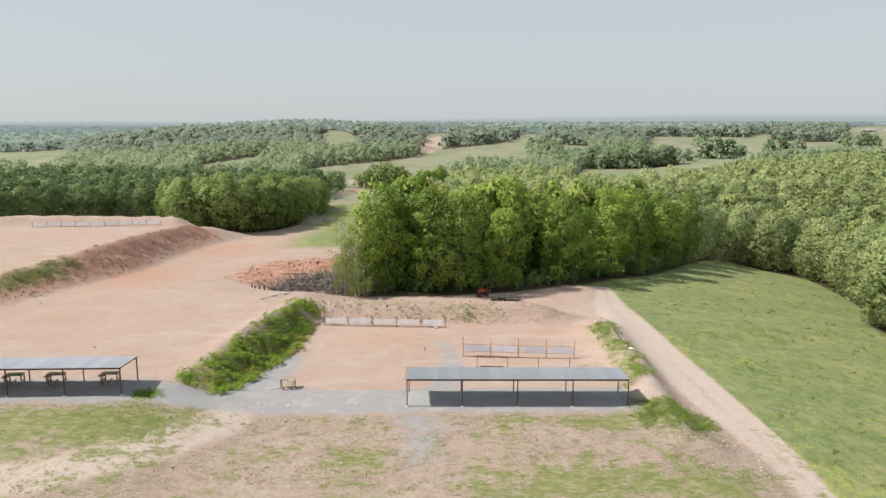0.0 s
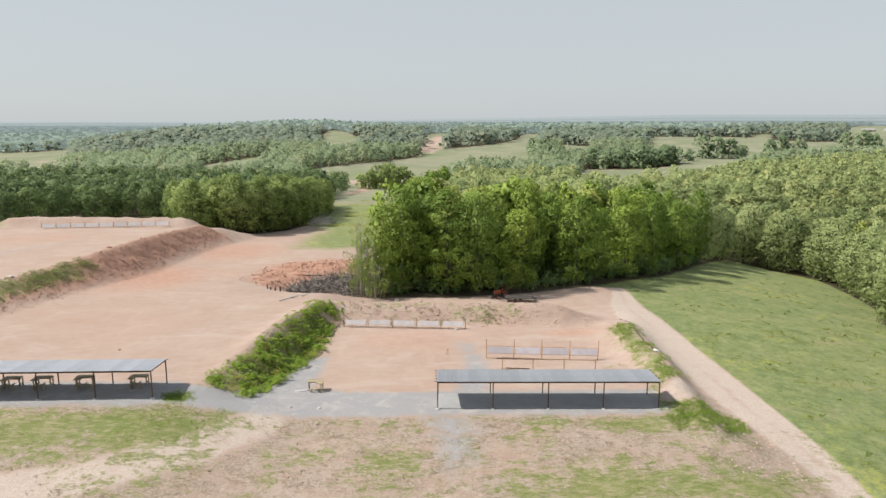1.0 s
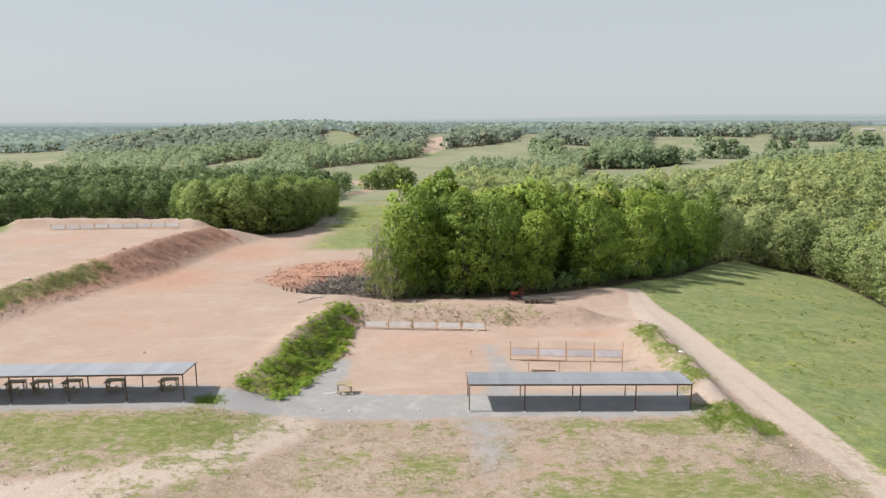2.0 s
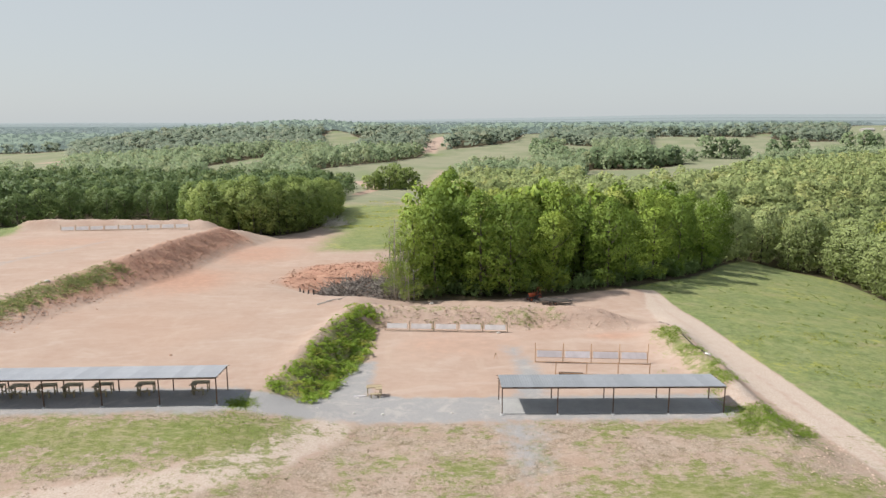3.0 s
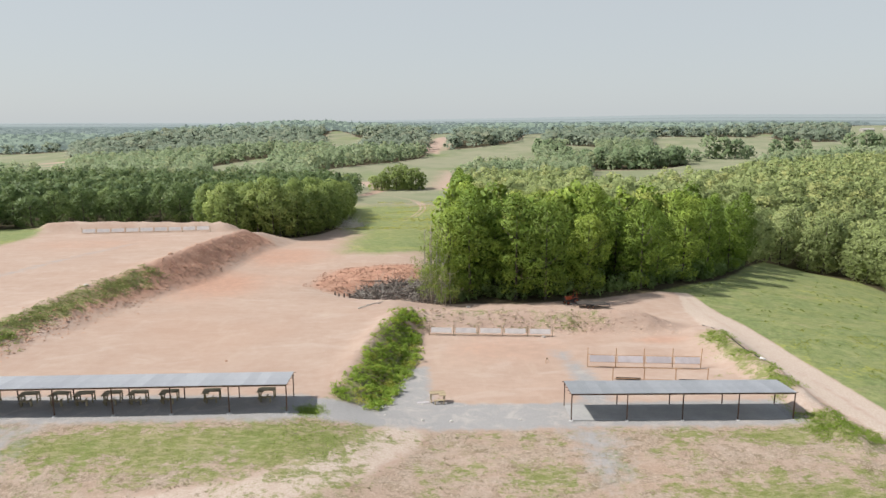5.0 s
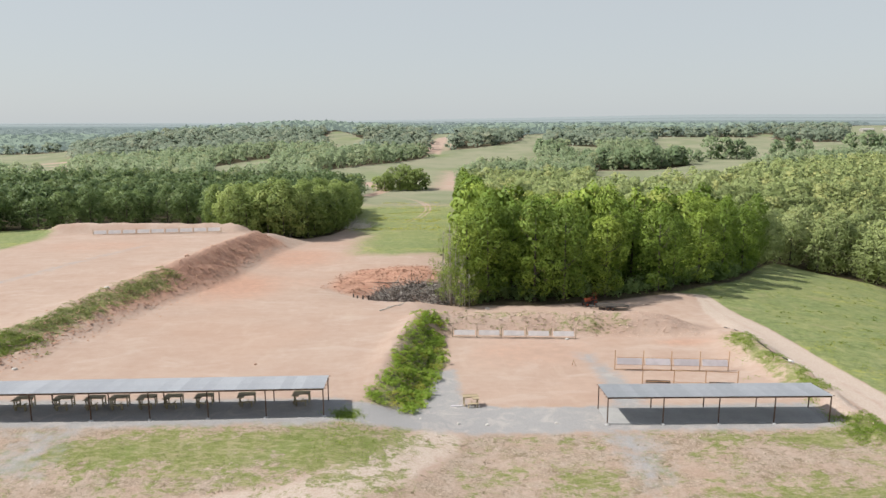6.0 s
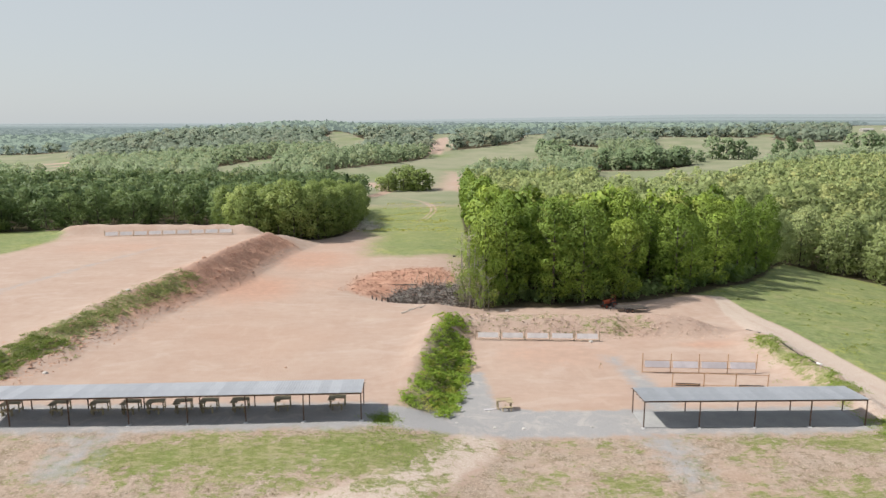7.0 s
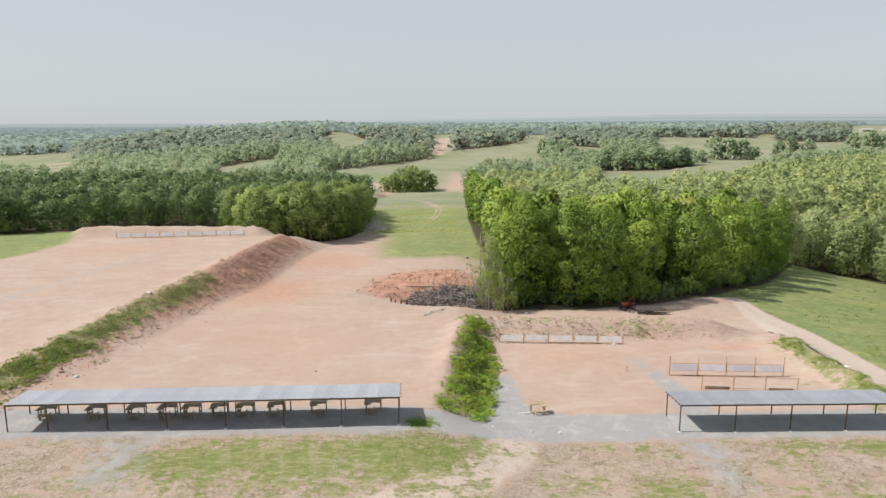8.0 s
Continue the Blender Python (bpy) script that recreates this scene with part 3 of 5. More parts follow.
def build_ground():
    xs, ys = grid_lines()
    X, Y = np.meshgrid(xs, ys)
    Z = ground_z(X, Y)
    Z = Z + lumps_at(X, Y)
    bx, rx, lx = berm_x(Y), right_crest_x(Y), left_crest_x(Y)
    n, k = len(ys), len(xs)
    me = bpy.data.meshes.new("ground")
    me.vertices.add(n * k)
    me.vertices.foreach_set("co", np.stack([X, Y, Z], -1).astype(np.float32).ravel())
    i = (np.arange(n - 1)[:, None] * k + np.arange(k - 1)[None]).ravel()
    face = np.stack([i, i + 1, i + k + 1, i + k], -1).astype(np.int32)
    me.loops.add(face.size)
    me.loops.foreach_set("vertex_index", face.ravel())
    me.polygons.add(len(face))
    me.polygons.foreach_set("loop_start", np.arange(0, face.size, 4, dtype=np.int32))
    me.polygons.foreach_set("use_smooth", np.ones(len(face), bool))
    me.update(calc_edges=True)
    me.materials.append(GROUND)

    # what covers the land
    mid_x = np.interp(Y, [30, 42, 50, 60, 75, 90, 100, 114], [29.9, 29.9, 30.0, 29.5, 28.8, 29.0, 30.2, 33.0])
    half = np.interp(Y, [42, 50, 60, 75, 90, 105, 115], [1.2, 1.8, 2.4, 3.0, 3.0, 2.2, 1.2])
    track = 1 - ss(half - 0.7, half + 0.7, np.abs(X - mid_x))
    track = track * (1 - 0.45 * np.exp(-((X - mid_x) / 0.45) ** 2))
    field = ss(mid_x + half - 0.7, mid_x + half + 0.9, X) * (Y < 116) + (Y >= 116) * (X > 20)
    valley = near_poly([(-30, 163), (-28, 155), (-22, 152), (-12, 158), (-6, 145), (0, 140), (4, 200), (20, 420), (20, 500), (-120, 540), (-60, 430), (-60, 250), (-36, 230), (-31, 205)], X, Y, 12)
    upper = near_poly([(-300, 30), (-300, 190), (-220, 212), (-160, 240), (-60, 270), (-58, 186), (-64, 189), (-104, 186), (-108, 178), (-104, 162), (-102, 147), (-103, 134), (-112, 100), (-130, 30)], X, Y, 4)
    field = np.maximum(field, np.maximum(valley, upper))
    grass = np.maximum.reduce([
        near_poly(GREENS[0], X, Y, 2.8) * 0.96, near_poly(GREENS[1], X, Y, 2.4) * 0.66, near_poly(GREENS[2], X, Y, 2.6) * 0.80, near_poly(GREENS[3], X, Y, 1.2) * 0.9,
        0.22 * (Y < 54.5),
        blob(X, Y, -22.5, 51.8, 4.5, 3.4), blob(X, Y, 23.2, 54.2, 3.4, 3.6), np.exp(-((X - rx + 0.9) / 1.7) ** 2) * ss(50, 54, Y) * (1 - ss(80, 88, Y)) * 0.85,
        near_poly(BERM_WEEDS, X, Y, 0.8), np.exp(-((X - lx - 1.6) / 1.9) ** 2) * ss(50, 60, Y) * (1 - ss(104, 116, Y)),
        blob(X, Y, 8, 90.5, 5, 1.6) * 0.5, blob(X, Y, -3, 92, 8, 1.2) * 0.42, blob(X, Y, -21.8, 56.5, 1.8, 1.5) * 0.8])
    grass = grass * (1 - near_poly(SAND, X, Y, 0.8))
    gravel = np.maximum.reduce([
        near_poly([(-60, 54.6), (-24, 54.7), (-21.5, 55.6), (-20.5, 58.2), (-24, 59.9), (-60, 60.4)], X, Y, 1.1),
        near_poly([(-21, 55.6), (-17, 55.0), (0, 55.2), (20.5, 54.8), (20.5, 60.6), (-8, 60.8), (-12, 62), (-12.3, 76), (-14.3, 75), (-16.2, 62.5), (-19.5, 58.6)], X, Y, 1.1),
        near_poly([(-26, 55.0), (-16, 54.8), (-15, 58.8), (-20.5, 59.2), (-26, 59.5)], X, Y, 0.8),
        near_poly([(-3, 56), (4, 56), (3.2, 49.5), (0.8, 45.5), (-0.6, 49)], X, Y, 2.6) * 0.66, near_poly([(-49, 55), (-43.5, 55), (-44.5, 48.5), (-48, 48.5)], X, Y, 3.2) * 0.74,
        near_poly([(2.2, 82), (5.5, 81), (6.2, 75), (5.2, 60), (1.6, 60), (3.4, 72)], X, Y, 1.4) * (0.6 + 0.25 * (1 - ss(68, 78, Y))),
        (1 - ss(0.6, 2.6, along([(-82, 86), (-80, 96), (-80, 103), (-78.6, 110), (-77.3, 116), (-76.5, 126), (-74, 150)], X, Y))) * 0.42])
    dry = (1 - ss(54.4, 56.4, Y)) * (1 - ss(mid_x - half - 0.6, mid_x - half + 0.6, X)) * 0.8
    dry = np.maximum(dry, 0.7 * (1 - ss(60, 66, Y)) * ss(rx + 1.0, rx + 2.2, X) * (1 - ss(mid_x - half - 0.6, mid_x - half + 0.6, X)))
    dry = np.maximum(dry, 0.75 * (1 - ss(53.9, 56, Y)) * (X < -60))
    dry = dry * (1 - 0.75 * (1 - ss(1.2, 3.2, along([(-40, 42), (-26, 45.2), (-18.5, 49.5), (-15, 53.5)], X, Y))))
    red = np.maximum.reduce([np.exp(-((X - lx - 2.6) / 3.2) ** 2) * ss(66, 108, Y) * (1 - ss(165, 178, Y)), blob(X, Y, -42, 150, 13, 20) * 0.6, blob(X, Y, -47, 116, 10, 15) * 0.65, blob(X, Y, -36, 120, 8, 8) * 0.4,
                             near_poly(APRON, X, Y, 2.5), blob(X, Y, -2, 82, 12, 9) * 0.42, blob(X, Y, 0, 68, 13, 9) * 0.3, blob(X, Y, 18, 84.5, 4.5, 2.2) * 0.6, blob(X, Y, -84, 150, 20, 16) * 0.45])
    red = red * (X < 24)
    open_ = inside(SITE, X, Y)
    pasture = np.zeros_like(X)
    for f in FIELDS:
        pasture = np.maximum(pasture, near_poly(f, X, Y, 8))
    pasture = np.maximum(pasture, ss(290, 430, Y) * valley)
    bare = near_poly([(2, 840), (20, 1000), (40, 1060), (28, 900), (14, 790)], X, Y, 10)
    bare = np.maximum(bare, near_poly([(-3, 462), (6, 540), (16, 620), (26, 560), (14, 455)], X, Y, 26))
    bare = np.maximum(bare, 1 - ss(2.5, 5.5, along([(-44, 430), (-34, 462), (-52, 520)], X, Y)))
    bare = np.maximum(bare, (1 - ss(3, 9, along([(-470, 880), (-400, 790), (-330, 640), (-290, 580)], X, Y))))
    bend = [(-31, 200), (-27.9, 212), (-22.5, 242), (-16.5, 283), (-13.4, 302), (-11.0, 318), (-9.6, 330), (-9.1, 344), (-9.6, 358), (-11.1, 374), (-13.6, 387), (-16.9, 398), (-25, 420), (-36, 435)]
    rut = np.maximum(1 - ss(0.2, 0.9, along([(x - 0.9, y) for x, y in bend], X, Y)), 1 - ss(0.2, 0.9, along([(x + 1.2, y) for x, y in bend], X, Y))) * (0.35 + 0.65 * ss(230, 300, Y))
    bare = np.maximum(bare, 0.62 * rut)
    pasture, field = pasture * (1 - bare), field * (1 - bare)
    litter = np.clip(1 - near_poly(SITE, X, Y, 3.0) - pasture - bare, 0, 1) * (Y > 70)
    for name, v in (("grass", grass), ("gravel", gravel), ("dry", dry), ("red", red), ("field", field * (1 - ss(290, 430, Y))), ("pasture", pasture), ("litter", litter), ("pale", np.maximum(np.maximum(track * (X > 25.5), 0.8 * near_poly(SAND, X, Y, 0.8)), 0.8 * (1 - ss(1.0, 3.4, along([(-40, 42), (-26, 45.2), (-18.5, 49.5), (-15, 53.5)], X, Y)))))):
        a = me.attributes.new(name, "FLOAT", "POINT")
        a.data.foreach_set("value", np.clip(v, 0, 1).astype(np.float32).ravel())
    ob = new("ground", me)
    return tagged(ob, "pale reddish bare earth and dry grass, green fields beyond", "ground", kind="structure")


build_ground()


# ---- trees ----
def lumps_of(rng, height, low, radius, count, small=1.0):
    """Round masses of foliage on the outside of one uneven crown."""
    out, span = [], height - low
    lobes, shift = rng.uniform(0.82, 1.12, 5), rng.uniform(0, 6.283)
    for k in range(count):
        v = (k + rng.uniform(0, 1)) / count
        a = rng.uniform(0, 6.283)
        room = radius * math.sqrt(max(1.0 - ((v - 0.48) / (0.60 if v < 0.48 else 0.56)) ** 2, 0.04)) * lobes[int((a + shift) % 6.283 / 6.283 * 5)]
        s = radius * rng.uniform(0.24, 0.40) * small
        d = max(room - 0.6 * s, 0.0) * rng.uniform(0.8, 1.04)
        out.append((d * math.cos(a), d * math.sin(a), low + span * (0.04 + 0.90 * v), s, s * rng.uniform(0.7, 1.0)))
    out.append((0, 0, height - radius * 0.3, radius * 0.34, radius * 0.34))
    return np.array(out)


def core_of(height, low, radius):
    """The dense inside of a crown."""
    span = height - low
    return np.array([(0, 0, low + span * v, radius * 0.42 * math.sqrt(1.0 - ((v - 0.42) / 0.62) ** 2), span * 0.2) for v in (0.14, 0.32, 0.5, 0.68, 0.84)])


def leaves_of(rng, lumps, count, size, disorder=0.32, shell=(0.84, 1.07), up=0.25):
    """Leaves on the lumps' skins, each turned outward with some disorder; shape (count, 4, 3)."""
    pick = rng.choice(len(lumps), count, p=lumps[:, 3] ** 2 / (lumps[:, 3] ** 2).sum())
    L = lumps[pick]
    n = rng.normal(size=(count, 3))
    n[:, 2] = n[:, 2] * 0.9 + up
    n /= np.linalg.norm(n, axis=1)[:, None]
    r = rng.uniform(*shell, (count, 1))
    c = L[:, :3] + n * np.stack([L[:, 3], L[:, 3], L[:, 4]], 1) * r
    f = n + rng.normal(size=(count, 3)) * disorder
    f /= np.linalg.norm(f, axis=1)[:, None]
    t = np.cross(f, rng.normal(size=(count, 3)))
    t /= np.linalg.norm(t, axis=1)[:, None]
    b = np.cross(f, t)
    s = size * rng.uniform(0.55, 1.35, (count, 1))
    w = s * rng.uniform(0.55, 0.95, (count, 1))
    bend = f * s * rng.uniform(-0.3, 0.3, (count, 1))
    return np.stack([c - t * s, c - b * w + bend, c + t * s * 0.9, c + b * w + bend], 1)


def foliage(rng, lumps, count, size, middle, disorder=0.32, shell=(0.84, 1.07), up=0.25, puff=0.6, lift=0.15):
    """Leaves and the soft normals of the clumps that they cover."""
    q = leaves_of(rng, lumps, count, size, disorder, shell, up)
    c = q.mean(axis=1)
    near = np.empty(count, int)
    for k in range(0, count, 4000):
        d = c[k:k + 4000, None, :] - lumps[None, :, :3]
        near[k:k + 4000] = np.argmin(np.linalg.norm(d, axis=2) / lumps[None, :, 3], axis=1)
    way = c - lumps[near, :3]
    way /= np.linalg.norm(way, axis=1)[:, None] + 1e-9
    whole = (c - middle) * np.array((1.0, 1.0, 0.6))
    whole /= np.linalg.norm(whole, axis=1)[:, None] + 1e-9
    own = np.cross(q[:, 1] - q[:, 0], q[:, 2] - q[:, 0])
    own /= np.linalg.norm(own, axis=1)[:, None] + 1e-9
    own *= np.sign((own * way).sum(axis=1))[:, None]
    n = puff * (0.3 * way + 0.7 * whole) + (1 - puff) * own + np.array((0, 0, lift))
    return q, n / (np.linalg.norm(n, axis=1)[:, None] + 1e-9)


def crown_kinds(seed, count, leaves, size, height=16.0, low=2.2, radius=3.4, lumps=26, disorder=0.32, up=0.25, small=1.0, core=0.1, puff=0.6, lift=0.15):
    """Some crowns: an outer skin of leaves on clumps, and coarse leaves within."""
    rng, out = np.random.default_rng(seed), []
    for k in range(count):
        tall, wide = height * rng.uniform(0.94, 1.06), radius * rng.uniform(0.9, 1.12)
        middle = np.array((0, 0, low + 0.6 * (tall - low)))
        skin = foliage(rng, lumps_of(rng, tall, low, wide, lumps, small), leaves, size, middle, disorder, (0.8, 1.1), up, puff, lift)
        n = int(leaves * core)
        if n < 5:
            out.append(skin)
            continue
        grain = min(math.sqrt(5.0 * wide * (tall - low) / n) * 0.5, 0.30)
        deep = foliage(rng, core_of(tall, low, wide), n, grain, middle, 0.3, (0.8, 1.0), 0.0, puff, lift)
        out.append((np.concatenate([skin[0], deep[0]]), np.concatenate([skin[1], deep[1]])))
    return out


def trunk_mesh(rng, height, spread):
    bm = bmesh.new()
    bend = rng.uniform(-0.35, 0.35, 4)
    line = [(bend[0] * k * k * 0.9, bend[1] * k * k * 0.9, height * k) for k in (-0.06, 0.0, 0.15, 0.35, 0.6, 0.85)]
    tube(bm, line, [0.34, 0.27, 0.21, 0.17, 0.11, 0.04], 7)
    for k in range(6):
        f = rng.uniform(0.25, 0.7)
        a, z = rng.uniform(0, 6.283), height * f
        d = spread * rng.uniform(0.5, 0.8)
        tube(bm, [(0, 0, z), (d * 0.5 * math.cos(a), d * 0.5 * math.sin(a), z + d * 0.35), (d * math.cos(a), d * math.sin(a), z + d * 0.9)], [0.09, 0.06, 0.02], 5)
    return mesh_of(bm, "trunk", BARK, True)


def tree_models(seed, count, leaves, size, material, **shape):
    rng = np.random.default_rng(seed)
    return [(trunk_mesh(rng, shape.get("height", 16.0), shape.get("radius", 3.4)), quads_mesh("crown", q, material, n))
            for q, n in crown_kinds(seed, count, leaves, size, **shape)]


def stand_tree(models, k, x, y, scale, tall, turn, label, group, name="tree"):
    tree = empty(name, pose(x, y, H(x, y) - 0.05, 0, 0, turn) @ Matrix.Diagonal((scale, scale, tall, 1)))
    trunk, crown = models[k % len(models)]
    for kind, me in (("trunk", trunk), ("crown", crown)):
        ob = new(kind, me)
        ob.parent = tree
    return tagged(tree, label, "tree", group)


def row_of_trees(rng, models, line, gap, depth, tall, label, group, deep=False):
    """Trees along the edge of a wood."""
    k = 0
    for (x1, y1), (x2, y2) in zip(line, line[1:]):
        length = math.hypot(x2 - x1, y2 - y1)
        px, py = -(y2 - y1) / length, (x2 - x1) / length
        for s in np.arange(0, length, gap):
            f, off = (s + rng.uniform(-0.3, 0.3) * gap) / length, rng.uniform(*depth) if not deep else depth[k % 2] + rng.uniform(-0.6, 0.6)
            x, y = x1 + f * (x2 - x1) + px * off, y1 + f * (y2 - y1) + py * off
            stand_tree(models, int(rng.integers(0, 99)), x, y, rng.uniform(0.85, 1.22), rng.uniform(*tall), rng.uniform(0, 360), label, group)
            k += 1


NEAR = tree_models(11, 7, 8400, 0.125, LEAF_NEAR, low=1.0, lumps=70, radius=3.9, disorder=0.5, small=0.8, core=0.05, puff=0.68)
EDGE = tree_models(12, 5, 1000, 0.42, LEAF_NEAR, low=0.6, lumps=80, radius=4.2, disorder=0.34, small=0.68, puff=0.74, lift=0.10)
DEEP = tree_models(14, 5, 2500, 0.28, LEAF_DARKENED, low=0.2, lumps=75, radius=5.3, disorder=0.24, small=0.68, puff=0.84, lift=0.10)
PALE = tree_models(13, 5, 2200, 0.28, LEAF_MID, low=0.6, lumps=95, radius=4.4, disorder=0.34, small=0.62, puff=0.78, lift=0.12)
SIDE = tree_models(15, 5, 2300, 0.27, LEAF_SIDE, low=0.4, lumps=75, radius=4.4, disorder=0.24, small=0.68, puff=0.84, lift=0.10)
rng = np.random.default_rng(21)
CLUMP_EDGE = [(-9, 110), (2.7, 108.5), (16, 111), (28, 116.5), (39, 126.5), (47, 133), (57, 146), (68, 163)]
RIGHT_EDGE = [(70, 88), (77, 106), (89, 126), (96, 145), (103, 169), (99, 180), (88, 192), (68, 163)]
LEFT_EDGE = [(-46, 335), (-43, 300), (-40, 250), (-42, 209), (-50, 191), (-67, 193), (-79, 219), (-90, 263), (-118, 269), (-135, 259), (-160, 237), (-215, 214)]
WOOD, FIELD_SIDE, UPPER = "trees at the wood's edge", "trees round the field", "trees behind the upper range"
row_of_trees(rng, NEAR, CLUMP_EDGE, 5.7, (1.2, 7.2), (0.82, 1.14), "leafy green deciduous tree at the edge of a wood", WOOD, True)
row_of_trees(rng, EDGE, CLUMP_EDGE, 6.4, (12.0, 14.5), (0.92, 1.2), "tall leafy green deciduous tree in a dense wood", WOOD)
row_of_trees(rng, NEAR, [(-8.0, 113), (-6.5, 125), (-4, 150)], 6.6, (-4.0, -2.0), (0.9, 1.15), "leafy green tree at the wood's open side", WOOD)
row_of_trees(rng, EDGE, [(-4, 152), (-1.5, 200), (3, 300), (12, 420)], 6.2, (-4.0, -1.5), (0.9, 1.15), "leafy green tree at the wood's open side", WOOD)
row_of_trees(rng, PALE, RIGHT_EDGE, 6.2, (-3.4, 0.0), (0.76, 1.06), "full pale-green tree beside the mown field", FIELD_SIDE)
row_of_trees(rng, PALE, RIGHT_EDGE[:-1], 6.0, (-9.5, -6.5), (0.92, 1.12), "tall pale-green tree behind the field's edge", FIELD_SIDE)
row_of_trees(rng, SIDE, LEFT_EDGE[:7], 6.4, (-3.0, 0.0), (0.76, 1.0), "full green tree beside the upper range", UPPER)
row_of_trees(rng, SIDE, LEFT_EDGE[:7], 6.6, (-10.0, -6.5), (0.9, 1.05), "tall full green tree beside the upper range", UPPER)
row_of_trees(rng, DEEP, LEFT_EDGE[6:], 10.5, (-3.0, 0.5), (0.66, 0.98), "green tree behind the upper range, darkened for its shaded side", UPPER)
row_of_trees(rng, DEEP, LEFT_EDGE[6:], 10.5, (-12.0, -8.0), (0.72, 0.98), "tall green tree behind the upper range, darkened for its shaded side", UPPER)


def scatter(rng, x0, x1, y0, y1, gap):
    xs, ys = np.meshgrid(np.arange(x0, x1, gap), np.arange(y0, y1, gap))
    x, y = xs.ravel() + rng.uniform(-0.45, 0.45, xs.size) * gap, ys.ravel() + rng.uniform(-0.45, 0.45, xs.size) * gap
    view = np.abs(x + 11) < 0.655 * y + 28
    return x[view], y[view]


def woods(name, seed, kinds, bands, material, label, west=-9999, east=9999):
    """Many trees as one mesh. bands: (near, far, gap, size)."""
    rng, parts, bent = np.random.default_rng(seed), [], []
    tones = []
    for y0, y1, gap, size in bands:
        x, y = scatter(rng, -0.72 * y1 - 60, 0.72 * y1 + 40, y0, y1, gap)
        keep = near_poly(SITE, x, y, 8.5) <= 0.01 if y0 < 400 else ~inside(SITE, x, y)
        for f in FIELDS:
            keep &= ~inside(f, x, y)
        keep &= (x > west) & (x < east)
        x, y = x[keep], y[keep]
        z = ground_z(x, y)
        pick = rng.integers(0, len(kinds), len(x))
        for k, (q, soft) in enumerate(kinds):
            w = pick == k
            if not w.any():
                continue
            a, s = rng.uniform(0, 6.283, w.sum()), size * rng.uniform(0.8, 1.2, w.sum())
            tall = min(size, 1.2) * rng.uniform(0.84 if y0 >= 480 else 0.72, 1.06, w.sum())
            ca, sa = np.cos(a)[:, None, None], np.sin(a)[:, None, None]
            S = s[:, None, None]
            X = (q[None, ..., 0] * ca - q[None, ..., 1] * sa) * S + x[w][:, None, None]
            Y = (q[None, ..., 0] * sa + q[None, ..., 1] * ca) * S + y[w][:, None, None]
            Z = q[None, ..., 2] * tall[:, None, None] + z[w][:, None, None]
            parts.append(np.stack([X, Y, Z], -1).reshape(-1, 4, 3))
            ca, sa = ca[..., 0], sa[..., 0]
            nx, ny = soft[None, :, 0] * ca - soft[None, :, 1] * sa, soft[None, :, 0] * sa + soft[None, :, 1] * ca
            tones.append(np.repeat(rng.uniform(-0.5, 0.5, w.sum()), len(q)))
            bent.append(np.stack([nx, ny, np.broadcast_to(soft[None, :, 2], nx.shape)], -1).reshape(-1, 3))
    me = quads_mesh(name, np.concatenate(parts), material, np.concatenate(bent), np.concatenate(tones))
    return tagged(new(name, me), label, "woodland", kind="stuff")


woods("woodland", 31, crown_kinds(32, 6, 1600, 0.25, height=15, low=3.0, radius=4.2, lumps=80, disorder=0.36, up=0.42, small=0.62, core=0, puff=0.76, lift=0.15), [(100, 185, 7.8, 1.0)], LEAF_CANOPY, "dense green deciduous woodland canopy")
woods("woodland", 39, crown_kinds(40, 6, 350, 0.53, height=14.5, low=3.5, radius=4.4, lumps=46, disorder=0.3, up=0.42, small=0.72, core=0, puff=0.78, lift=0.2), [(185, 290, 8.2, 1.04)], LEAF_MID, "leafy green woodland behind the range", west=-30)
woods("woodland", 41, crown_kinds(42, 6, 160, 0.78, height=14.5, low=2.5, radius=4.9, lumps=38, disorder=0.3, up=0.42, small=0.75, core=0, puff=0.78, lift=0.2), [(185, 420, 8.6, 1.05)], LEAF_SHADE, "dark green woodland behind the upper range", east=-30)
woods("woodland", 33, crown_kinds(34, 6, 140, 0.80, height=13.5, low=2, radius=5.0, lumps=18, disorder=0.25, up=0.4, small=1.05, core=0, puff=0.7, lift=0.45), [(290, 480, 8.6, 1.0)], LEAF_MID, "green woodland between the pastures", west=-30)
woods("woodland", 45, crown_kinds(34, 6, 140, 0.80, height=13.5, low=2, radius=5.0, lumps=18, disorder=0.25, up=0.4, small=1.05, core=0, puff=0.7, lift=0.45), [(420, 480, 8.6, 1.0)], LEAF_SHADE, "dark green woodland along the valley", east=-30)
# from here outward the leaf colours carry painted haze
woods("woodland", 37, crown_kinds(38, 6, 75, 1.15, height=13.5, low=0.5, radius=5.4, lumps=14, disorder=0.2, up=0.3, small=1.15, core=0, puff=0.7, lift=0.9), [(480, 800, 10.5, 1.1)], LEAF_HAZED, "woodland on the valley slopes, green paled to stand for haze")
woods("distant_woodland", 35, crown_kinds(36, 6, 36, 1.8, height=12.5, low=0, radius=5.4, lumps=9, disorder=0.15, up=0.3, small=1.3, core=0, puff=0.7, lift=1.2), [(800, 1100, 16.0, 1.6)], LEAF_FAR_HAZED, "wooded ridges far away, haze painted into their grey-green")


